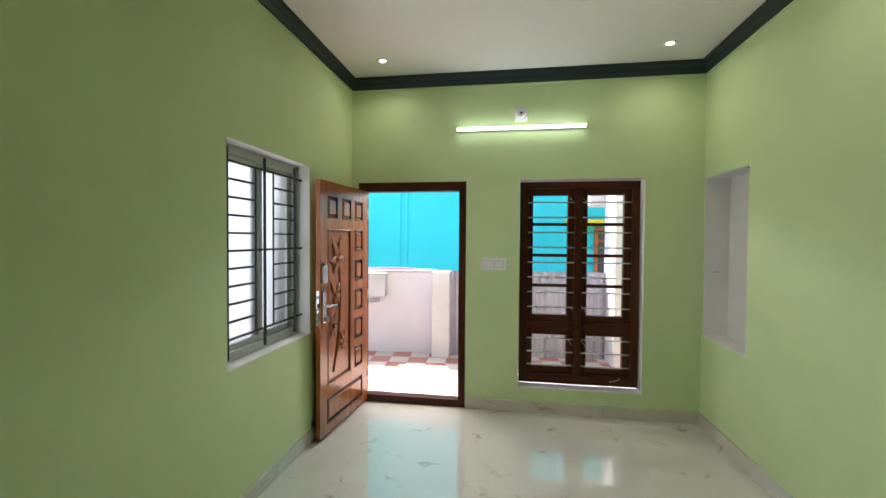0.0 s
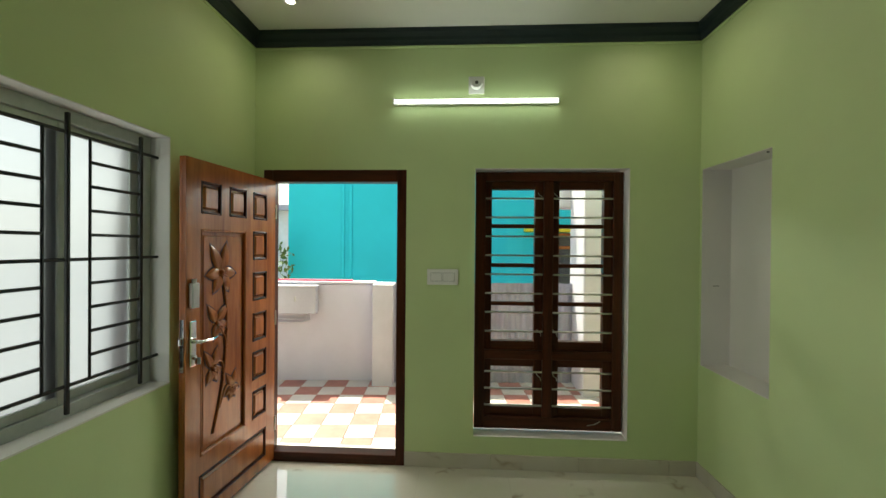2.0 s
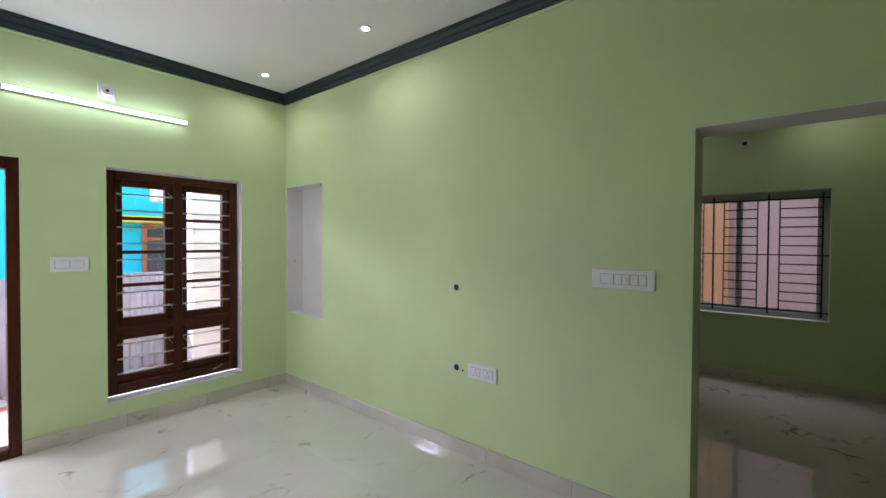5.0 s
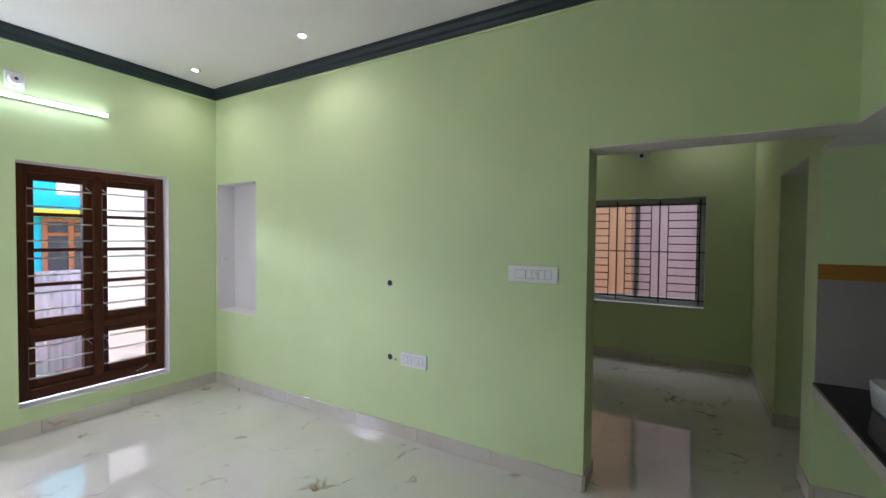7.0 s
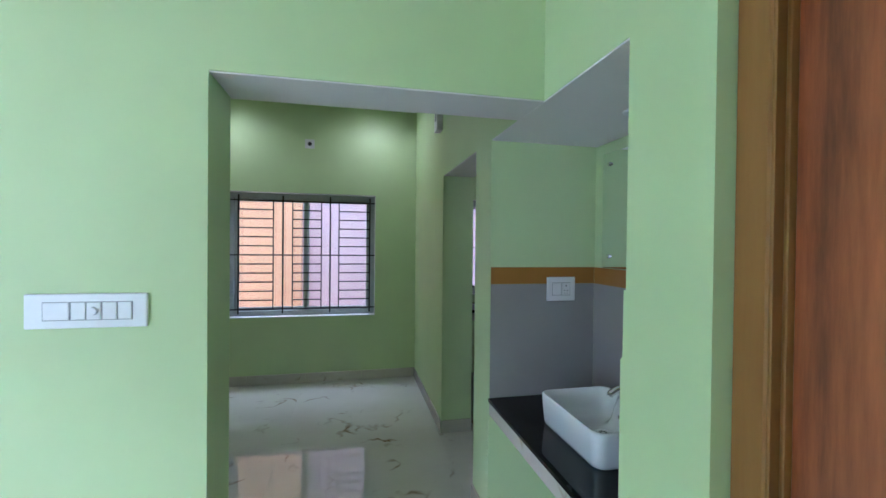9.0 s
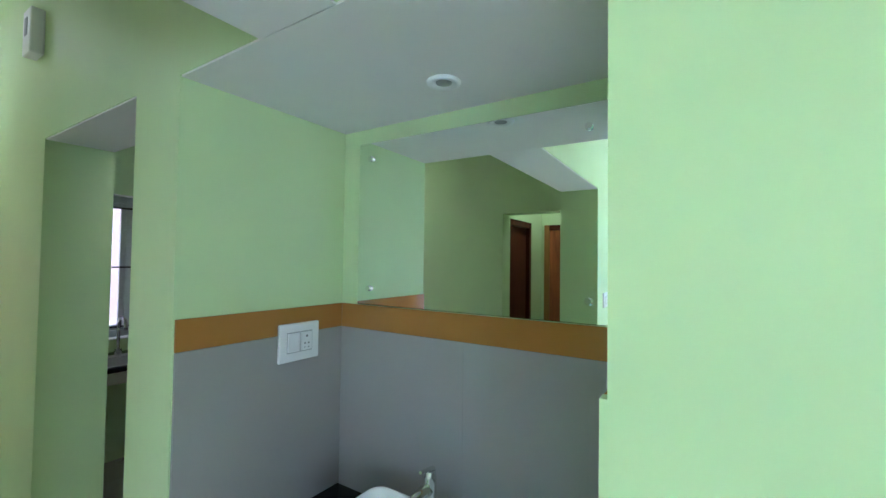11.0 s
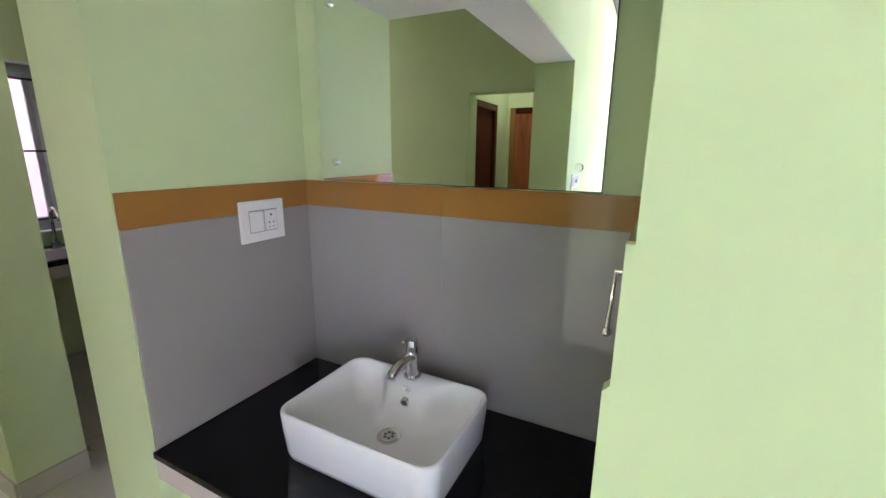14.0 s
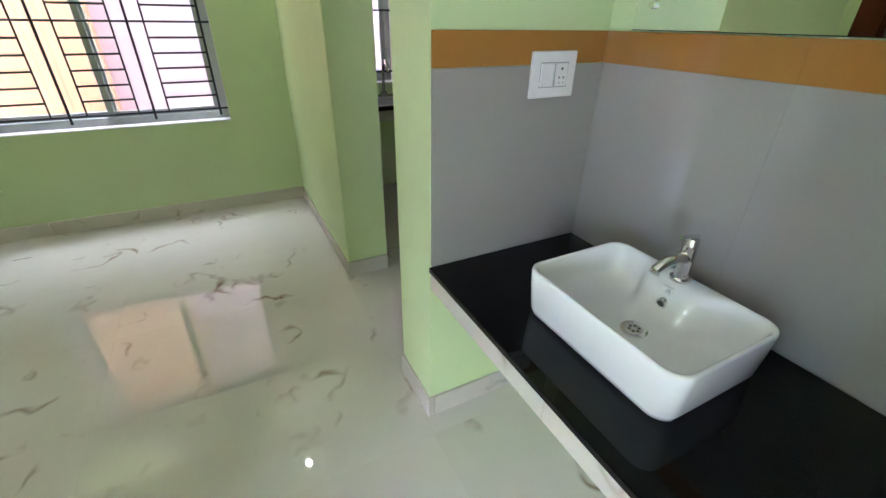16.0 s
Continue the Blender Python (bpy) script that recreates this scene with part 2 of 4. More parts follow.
def tube_along(bm, pts, r, sides=8, ends=None):
    """A round bar swept along points; ends gives a taper (first, last radius)."""
    pts = [Vector(p) for p in pts]
    rings = []
    for i, p in enumerate(pts):
        t = (pts[min(i + 1, len(pts) - 1)] - pts[max(i - 1, 0)]).normalized()
        q = t.to_track_quat('Z', 'Y').to_matrix()
        k = r if ends is None else ends[0] + (ends[1] - ends[0]) * i / (len(pts) - 1)
        rings.append([bm.verts.new(p + q @ Vector((k * math.cos(2 * math.pi * j / sides), k * math.sin(2 * math.pi * j / sides), 0))) for j in range(sides)])
    for a, b in zip(rings, rings[1:]):
        for j in range(sides):
            bm.faces.new((a[j], a[(j + 1) % sides], b[(j + 1) % sides], b[j]))
    bm.faces.new(rings[0][::-1])
    bm.faces.new(rings[-1])
    return bm


def wall_mesh(axis, u0, u1, d0, d1, z0, z1, holes):
    """A wall along x or y from u0 to u1, d0 to d1 thick, with holes (u0, u1, z0, z1) through it."""
    bm = bmesh.new()
    us = sorted({u0, u1, *[h[0] for h in holes], *[h[1] for h in holes]})
    zs = sorted({z0, z1, *[max(z0, h[2]) for h in holes], *[h[3] for h in holes]})
    us = [u for u in us if u0 <= u <= u1]
    cache = {}

    def vert(u, d, z):
        k = (round(u, 5), round(d, 5), round(z, 5))
        if k not in cache:
            cache[k] = bm.verts.new((u, d, z) if axis == 'x' else (d, u, z))
        return cache[k]

    def solid(i, j):
        if not (0 <= i < len(us) - 1 and 0 <= j < len(zs) - 1):
            return False
        u, z = (us[i] + us[i + 1]) / 2, (zs[j] + zs[j + 1]) / 2
        return not any(h[0] < u < h[1] and h[2] < z < h[3] for h in holes)
    for i in range(len(us) - 1):
        for j in range(len(zs) - 1):
            if not solid(i, j):
                continue
            a, b, c, d = us[i], us[i + 1], zs[j], zs[j + 1]
            for dd in (d0, d1):
                bm.faces.new([vert(a, dd, c), vert(b, dd, c), vert(b, dd, d), vert(a, dd, d)])
            if not solid(i - 1, j):
                bm.faces.new([vert(a, d0, c), vert(a, d1, c), vert(a, d1, d), vert(a, d0, d)])
            if not solid(i + 1, j):
                bm.faces.new([vert(b, d0, c), vert(b, d1, c), vert(b, d1, d), vert(b, d0, d)])
            if not solid(i, j - 1):
                bm.faces.new([vert(a, d0, c), vert(b, d0, c), vert(b, d1, c), vert(a, d1, c)])
            if not solid(i, j + 1):
                bm.faces.new([vert(a, d0, d), vert(b, d0, d), vert(b, d1, d), vert(a, d1, d)])
    bmesh.ops.recalc_face_normals(bm, faces=bm.faces)
    return bm


# ---- plan ----
XL, XR, XR2 = -1.38, 1.697, 1.95       # living room: left wall, right wall and its far face
YF, YB = 3.89, -1.034                  # front wall, back wall
XE, YN = 4.98, 1.27                    # dining room: window wall, lobby wall
NX0, NX1, NY = 1.194, 2.314, -1.65     # wash niche
KX0, KX1 = 2.59, 3.49                  # kitchen doorway
LINTEL, CEIL, CEIL2 = 2.08, 3.035, 3.03
BY = YB - 0.25

structure("wall_front", wall_mesh('x', XL - 0.2, XR2, YF, YF + 0.2, -0.2, 3.3, [(-1.315, -0.294, -0.3, 2.07), (0.185, 1.234, 0.218, LINTEL)]), GREEN, "light green painted front wall with doorway and window", "wall")
structure("wall_left", wall_mesh('y', BY, YF, XL - 0.2, XL, -0.2, 3.3, [(2.105, 3.04, 0.828, LINTEL)]), GREEN, "light green painted side wall with barred window", "wall")
structure("wall_right", wall_mesh('y', YB, YF, XR, XR2, -0.2, 3.3, [(YB - 1, 0.14, -0.3, LINTEL), (3.236, 3.872, 0.755, 2.068)]), GREEN, "light green wall with wide opening to the dining room", "wall")
structure("wall_back", wall_mesh('x', XL - 0.2, XE, BY, YB, -0.2, 3.3, [(0.10, 0.92, -0.3, 2.075), (NX0, NX1, -0.3, LINTEL), (KX0, KX1, -0.3, LINTEL)]), GREEN, "light green back wall with wash niche and doorways", "wall")
structure("wall_dining_window", wall_mesh('y', -3.5, YN + 0.2, XE, XE + 0.2, -0.2, 3.3, [(-0.576, 0.98, 0.715, 2.068), (-1.96, -1.34, 0.93, 2.06)]), GREEN, "light green dining room wall with barred window", "wall")
structure("wall_dining_lobby", wall_mesh('x', XR2, XE, YN, YN + 0.2, -0.2, 3.3, [(2.08, 2.88, -0.3, LINTEL)]), GREEN, "light green dining wall with lobby doorway", "wall")
structure("wall_lobby_far", wall_mesh('x', XR2, 3.3, 2.75, 2.9, -0.2, 3.3, []), GREEN, "light green lobby wall", "wall")
structure("wall_lobby_side", wall_mesh('y', YN + 0.2, 2.75, 2.95, 3.1, -0.2, 3.3, [(1.62, 2.35, -0.3, 2.07)]), GREEN, "light green lobby side wall", "wall")
structure("wall_room_beyond", abox(4.1, 4.2, YN + 0.2, 2.9, -0.2, 3.3), GREEN, "plain green wall of the room beyond", "wall")
structure("wall_room_beyond_end", abox(3.3, 4.1, 2.75, 2.9, -0.2, 3.3), GREEN, "plain green end wall of the room beyond", "wall")
structure("wall_niche_back", abox(NX0 - 0.12, NX1 + 0.12, NY - 0.12, NY, -0.2, 2.3), GREEN, "light green back wall of the wash niche", "wall")
structure("wall_niche_right", abox(NX0 - 0.12, NX0, NY, BY, -0.2, 2.3), GREEN, "light green side wall of the wash niche", "wall")
structure("wall_niche_left", abox(NX1, NX1 + 0.12, NY, BY, -0.2, 2.3), GREEN, "light green side wall of the wash niche", "wall")
structure("wall_kitchen_west", abox(NX1, NX1 + 0.12, -3.5, NY - 0.12, -0.2, 3.3), WHITE, "plain kitchen wall", "wall")
structure("wall_kitchen_south", abox(NX1 + 0.12, XE, -3.5, -3.38, -0.2, 3.3), WHITE, "plain kitchen wall", "wall")
structure("wall_kitchen_tiles", abox(XE - 0.012, XE, -3.38, -1.97, 0.84, 2.2), GREYTILE, "grey glazed tiles on the kitchen wall", "wall")
structure("ceiling", abox(XL, XR, YB, YF, CEIL, CEIL + 0.12), CEILING, "white painted living room ceiling", "ceiling")
structure("ceiling_dining", abox(XR2, XE, YB, YN, CEIL2, CEIL2 + 0.12), CEILING, "white painted dining room ceiling", "ceiling")
structure("ceiling_lobby", abox(XR2, 4.1, YN + 0.2, 2.75, CEIL2, CEIL2 + 0.12), CEILING, "white painted lobby ceiling", "ceiling")
structure("ceiling_kitchen", abox(NX1 + 0.12, XE, -3.38, BY, CEIL2, CEIL2 + 0.12), CEILING, "white painted kitchen ceiling", "ceiling")
structure("ceiling_niche", abox(NX0 + 0.002, NX1 - 0.002, NY, YB - 0.003, LINTEL - 0.006, LINTEL + 0.15), CEILING, "white painted ceiling of the wash niche", "ceiling")
structure("ceiling_opening", abox(XR + 0.003, XR2 - 0.003, YB, 0.138, LINTEL - 0.006, LINTEL - 0.001), CEILING, "white painted underside of the opening's beam", "ceiling")
structure("ceiling_kitchen_door", abox(KX0 + 0.002, KX1 - 0.002, BY + 0.003, YB - 0.003, LINTEL - 0.006, LINTEL - 0.001), CEILING, "white painted underside of the kitchen door lintel", "ceiling")
structure("roof_slab", abox(XL - 0.25, XE + 0.25, -3.6, YF + 0.25, 3.3, 3.42), CEILING, "concrete roof slab over the house", "roof")
# out-of-view slab, added to keep direct sun off the floor inside the door
structure("sunshade", abox(-3.0, 1.6, YF + 0.2, YF + 1.2, 2.26, 2.34), WHITE, "unseen white concrete sunshade added over door and window to block sun", "sunshade")
# another unseen slab, added to stop sun patches on the side window sill
structure("sun_blocker_side", abox(XL - 0.85, XL - 0.2, 1.8, YF + 0.2, 2.26, 2.34), WHITE, "unseen white concrete sunshade added over the side window to block sun", "sunshade")
structure("ground", abox(-60, 60, -60, 60, -0.42, -0.22), EARTH, "sandy ground around the house", "ground")
floor_bm = abox(XL - 0.2, XE + 0.2, NY - 0.12, YF + 0.2, -0.2, -0.010)
box(floor_bm, NX1, XE + 0.2, -3.5, NY - 0.12, -0.2, -0.010)
structure("floor", floor_bm, GROUT, "white marble-look glazed floor tiles with brown veins", "floor")


def profile_run(bm, prof, a, b, inward):
    """Sweep a profile of (out, height) along the line a to b; inward: direction into the room."""
    a, b, n = Vector(a), Vector(b), Vector(inward)
    ra = [bm.verts.new(a + n * o + Vector((0, 0, h))) for o, h in prof]
    rb = [bm.verts.new(b + n * o + Vector((0, 0, h))) for o, h in prof]
    for i in range(len(prof) - 1):
        bm.faces.new((ra[i], ra[i + 1], rb[i + 1], rb[i]))
    bm.faces.new(ra)
    bm.faces.new(rb[::-1])


COVE = [(0.0, 2.932), (0.018, 2.932), (0.022, 2.945), (0.030, 2.960), (0.032, 2.980), (0.040, 2.996), (0.050, 3.008), (0.053, 3.0345), (0.0, 3.0345)]
BEAD = [(0.0, 2.915), (0.008, 2.916), (0.010, 2.923), (0.008, 2.931), (0.0, 2.931)]
RUNS = [((XL, YF, 0), (XR, YF, 0), (0, -1, 0)), ((XR, YF, 0), (XR, YB, 0), (-1, 0, 0)), ((XR, YB, 0), (XL, YB, 0), (0, 1, 0)), ((XL, YB, 0), (XL, YF, 0), (1, 0, 0))]
for nm, prof, mt, lab in (("cornice", COVE, SLATE, "dark slate painted moulded ceiling cornice"), ("cornice_bead", BEAD, GREEN, "thin green bead below the cornice")):
    bm = bmesh.new()
    for a, b, n in RUNS:
        profile_run(bm, prof, a, b, n)
    bmesh.ops.recalc_face_normals(bm, faces=bm.faces)
    structure(nm, bm, mt, lab, "trim")

# skirting in tile lengths
skirting = structure("baseboard", abox(XL, XL + 0.004, 3.88, 3.885, 0.0, 0.09), SKIRT, "marble tile skirting along the walls", "baseboard")


def skirt(axis, u0, u1, d, out, step=0.6, h=0.10):
    u = u0
    while u < u1 - 0.01:
        v = min(u + step, u1)
        lo, hi = sorted((d, d + 0.012 * out))
        if axis == 'x':
            bm = abox(u + 0.0008, v - 0.0008, lo, hi, 0.0, h, 0.002)
        else:
            bm = abox(lo, hi, u + 0.0008, v - 0.0008, 0.0, h, 0.002)
        part("skirting_tile", bm, SKIRT, skirting)
        u = v


skirt('x', -0.294, XR - 0.013, YF, -1)
skirt('y', 0.14, YF, XR, -1)
skirt('y', YB, YF - 0.013, XL, 1)
skirt('x', XR, XR2, 0.14, -1)
skirt('x', XL + 0.013, 0.10, YB, 1)
skirt('x', 0.92, NX0, YB, 1)
skirt('x', NX1, KX0, YB, 1)
skirt('x', KX1, XE - 0.013, YB, 1)
skirt('y', YB, YN, XE, -1)
skirt('y', NY, YB + 0.012, NX1, -1)
skirt('x', NX0, NX1 - 0.013, NY, 1)
skirt('y', BY, YB, KX1, -1)
skirt('y', BY, YB, KX0, 1)
skirt('x', 2.88, XE - 0.013, YN, -1)
skirt('y', 0.152, YN, XR2, 1)

# ---- front door ----
door_1 = thing("door_1", (0, 0, 0), "open carved teak front door in a dark stained wooden frame", "door")
door_1["kind"] = "structure"
fr = part("door_frame", abox(-1.315, -1.25, YF - 0.002, YF + 0.10, -0.02, 2.07, 0.004), DARK_Z, door_1, "dark stained wooden door frame")
part("jamb", abox(-0.359, -0.294, YF - 0.004, YF + 0.10, -0.02, 2.07, 0.004), DARK_Z, fr)
part("head", abox(-1.25, -0.359, YF - 0.004, YF + 0.10, 1.985, 2.07, 0.004), DARK_X, fr)
part("threshold", abox(-1.25, -0.359, YF - 0.004, YF + 0.10, -0.02, 0.066, 0.004), DARK_X, fr)
part("strike_plate", abox(-0.3605, -0.358, YF + 0.02, YF + 0.05, 0.93, 1.10), STEEL, fr)

# leaf in its own axes: u from hinge to free edge (x), thickness y, seen face at y = 0 looking from +y
LEAF_W, LEAF_H, LEAF_T = 0.845, 1.965, 0.038
hinge, free = Vector((-1.225, 3.880, 0.022)), Vector((-1.298, 3.038, 0.022))
ux = (free - hinge).normalized()
uy = Vector((-ux.y, ux.x, 0))
if uy.x < 0:
    uy = -uy
uz = ux.cross(uy)
leaf_m = Matrix.Translation(hinge) @ Matrix((ux, uy, Vector((0, 0, 1)))).transposed().to_4x4()
leaf = thing("door_leaf", (0, 0, 0), "", "", m=leaf_m)
leaf.parent = door_1
for k in ("label", "category"):
    if k in leaf:
        del leaf[k]


def leaf_cells():
    """Sunk fields of the leaf: (u0, u1, z0, z1) from the hinge edge."""
    cells = [(0.102, 0.266, 1.68, 1.856), (0.332, 0.503, 1.68, 1.856), (0.570, 0.738, 1.68, 1.856), (0.335, 0.738, 0.375, 1.597), (0.105, 0.745, 0.075, 0.275)]
    for z in (1.510, 1.244, 0.978, 0.725, 0.470):
        cells.append((0.104, 0.267, z - 0.093, z + 0.093))
    return cells


lb = wall_mesh('x', 0.0, LEAF_W, -0.018, 0.0, 0.0, LEAF_H, leaf_cells())
box(lb, 0.0, LEAF_W, -LEAF_T, -0.0185, 0.0, LEAF_H, 0.002)
part("leaf_body", lb, TEAK_Z, leaf)
for i, (a, b, c, d) in enumerate(leaf_cells()):
    bm = bmesh.new()
    # moulding round the field and a raised panel with chamfered border
    w = 0.014
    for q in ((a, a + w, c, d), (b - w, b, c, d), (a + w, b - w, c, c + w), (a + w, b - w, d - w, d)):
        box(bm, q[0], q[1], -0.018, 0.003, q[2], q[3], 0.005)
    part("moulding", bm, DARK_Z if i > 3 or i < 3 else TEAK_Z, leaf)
    if i != 3:
        part("panel", box(bmesh.new(), a + 0.024, b - 0.024, -0.020, 0.001, c + 0.024, d - 0.024, 0.012), TEAK_Z, leaf)
    else:
        part("carved_panel", box(bmesh.new(), a + 0.034, b - 0.034, -0.020, -0.010, c + 0.034, d - 0.034, 0.004), TEAK_Z, leaf)


def petal(bm, root, angle, length, width, z=-0.011):
    """A carved petal lying on the panel: a pointed ridge."""
    c, s = math.cos(angle), math.sin(angle)
    n = 8
    left, right, mid = [], [], []
    for i in range(n + 1):
        t = i / n
        w = width * math.sin(math.pi * t ** 0.8) * 0.5
        px, pz = root[0] + c * length * t, root[1] + s * length * t
        rim = 0.017 * math.sin(math.pi * t)
        left.append((bm.verts.new((px - s * w, z, pz + c * w)), bm.verts.new((px - s * w * 0.8, z + rim, pz + c * w * 0.8))))
        right.append((bm.verts.new((px + s * w, z, pz - c * w)), bm.verts.new((px + s * w * 0.8, z + rim, pz - c * w * 0.8))))
        mid.append(bm.verts.new((px, z + 0.002 + 0.004 * math.sin(math.pi * t), pz)))
    for i in range(n):
        for edge in (left, right):
            bm.faces.new((edge[i][0], edge[i + 1][0], edge[i + 1][1], edge[i][1]))
            bm.faces.new((edge[i][1], edge[i + 1][1], mid[i + 1], mid[i]))


def groove_shade(bm, root, angle, length, width, y=-0.0095):
    """Shade round a carved petal put in as colour: a thin dark pointed outline on the panel."""
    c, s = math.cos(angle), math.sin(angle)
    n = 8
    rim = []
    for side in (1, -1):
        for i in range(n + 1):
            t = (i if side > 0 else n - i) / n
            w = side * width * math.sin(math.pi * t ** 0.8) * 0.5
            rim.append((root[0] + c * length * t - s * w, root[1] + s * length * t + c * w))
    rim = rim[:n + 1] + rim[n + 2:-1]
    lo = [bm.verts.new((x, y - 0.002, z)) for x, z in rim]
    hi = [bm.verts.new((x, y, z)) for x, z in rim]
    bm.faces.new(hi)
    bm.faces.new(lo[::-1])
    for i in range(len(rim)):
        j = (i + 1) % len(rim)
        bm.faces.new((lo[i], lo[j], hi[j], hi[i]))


def flower(at, size, angles):
    bm = bmesh.new()
    for k, a in enumerate(angles):
        reach = size * (1.0 if k < 2 else 0.72)
        back = (at[0] - 0.004 * math.cos(radians(a)), at[1] - 0.004 * math.sin(radians(a)))
        groove_shade(bm, back, radians(a), reach + 0.016, size * 0.36 + 0.020, -0.0095 + 0.0001 * k)
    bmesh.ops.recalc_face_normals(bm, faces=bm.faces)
    part("carved_shade", bm, DARK_Z, leaf)
    bm = bmesh.new()
    for k, a in enumerate(angles):
        petal(bm, at, radians(a), size * (1.0 if k < 2 else 0.72), size * 0.36)
    bmesh.ops.create_uvsphere(bm, u_segments=8, v_segments=6, radius=size * 0.10, matrix=Matrix.Translation((at[0], -0.002, at[1])))
    bmesh.ops.recalc_face_normals(bm, faces=bm.faces)
    part("carved_flower", bm, TEAK_Z, leaf, smooth=True)


# u grows towards the free edge, which lies to the viewer's left
flower((0.560, 1.355), 0.185, (60, 105, 355, 185, 240, 300))
flower((0.597, 1.07), 0.135, (55, 130, 235, 285, 195))
flower((0.632, 0.82), 0.125, (60, 110, 200, 245, 300))
flower((0.462, 0.665), 0.105, (60, 110, 245, 290, 330, 200))


def carved_stem(p):
    bm = bmesh.new()
    pts = []
    for i in range(19):
        t = i / 18
        b0, b1, b2, b3 = (1 - t) ** 3, 3 * t * (1 - t) ** 2, 3 * t * t * (1 - t), t ** 3
        pts.append((sum(w * q[0] for w, q in zip((b0, b1, b2, b3), p)), -0.002, sum(w * q[1] for w, q in zip((b0, b1, b2, b3), p))))
    tube_along(bm, [(p[0], -0.006, p[2]) for p in pts], 0.008, 6)
    # dark strips along both sides paint the shade beside the stem
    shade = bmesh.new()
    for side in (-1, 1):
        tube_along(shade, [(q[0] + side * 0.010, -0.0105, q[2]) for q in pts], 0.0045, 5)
    part("carved_shade", shade, DARK_Z, leaf)
    part("carved_stem", bm, TEAK_Z, leaf, smooth=True)


carved_stem(((0.560, 1.34), (0.48, 1.10), (0.50, 0.80), (0.629, 0.455)))
carved_stem(((0.597, 1.06), (0.50, 0.98), (0.52, 0.92), (0.533, 0.82)))
carved_stem(((0.620, 0.83), (0.54, 0.90), (0.52, 0.78), (0.570, 0.62)))
carved_stem(((0.470, 0.665), (0.52, 0.72), (0.55, 0.64), (0.575, 0.58)))

lock = part("lock_plate", abox(0.775, 0.822, 0.0, 0.010, 0.880, 1.118, 0.006, 2), CHROME, leaf, "chrome lever lock plate")
bm = rod(bmesh.new(), (0.80, 0.008, 1.010), (0.80, 0.055, 1.010), 0.010)
tube_along(bm, [(0.80, 0.055, 1.010), (0.77, 0.058, 1.011), (0.72, 0.058, 1.006), (0.685, 0.055, 1.013)], 0.008, 10)
part("lever", bm, CHROME, lock, smooth=True)
bm = rod(bmesh.new(), (0.80, 0.008, 0.925), (0.80, 0.022, 0.925), 0.014)
box(bm, 0.797, 0.803, 0.02, 0.05, 0.895, 0.93)
part("key", bm, CHROME, lock)
bm = abox(0.772, 0.826, 0.0, 0.024, 1.185, 1.315, 0.004)
rod(bm, (0.799, 0.012, 1.31), (0.799, 0.012, 1.335), 0.012)
part("night_latch", bm, STEEL, leaf, "steel rim lock")
bm = abox(LEAF_W, LEAF_W + 0.003, -0.030, -0.008, 0.86, 1.13)
box(bm, LEAF_W, LEAF_W + 0.022, -0.025, -0.012, 1.0, 1.035, 0.003)
part("latch_plate", bm, CHROME, leaf, "chrome edge plate with bolt")
for hz in (0.25, 1.0, 1.75):
    part("hinge", rod(bmesh.new(), (-0.006, 0.0, hz - 0.05), (-0.006, 0.0, hz + 0.05), 0.007, 8), STEEL, leaf)

door_stop = thing("door_stop", (-1.372, 3.06, 0.13), "small black rubber door stop on the wall", "door stop")
part("rubber", rod(bmesh.new(), (0, 0, 0), (0.03, 0, 0), 0.016, 10), IRON, door_stop)

# ---- front window: dark wood casements with steel rods ----
window_1 = thing("window_1", (0, 0, 0), "dark stained wooden window with steel rods and clear panes", "window")
window_1["kind"] = "structure"
FY0, FY1 = YF + 0.065, YF + 0.145
wf = part("window_frame", abox(0.19, 0.262, FY0, FY1, 0.252, 2.065, 0.004), DARK_Z, window_1)
part("jamb", abox(1.150, 1.217, FY0, FY1, 0.252, 2.065, 0.004), DARK_Z, wf)
part("head", abox(0.262, 1.150, FY0, FY1, 2.002, 2.065, 0.004), DARK_X, wf)
part("bottom_rail", abox(0.262, 1.150, FY0, FY1, 0.252, 0.335, 0.004), DARK_X, wf)
part("mullion", abox(0.669, 0.737, FY0, FY1, 0.335, 2.002, 0.004), DARK_Z, wf)
for x0, x1 in ((0.262, 0.669), (0.737, 1.150)):
    part("transom", abox(x0, x1, FY0 + 0.002, FY1, 0.742, 0.806, 0.004), DARK_X, wf)
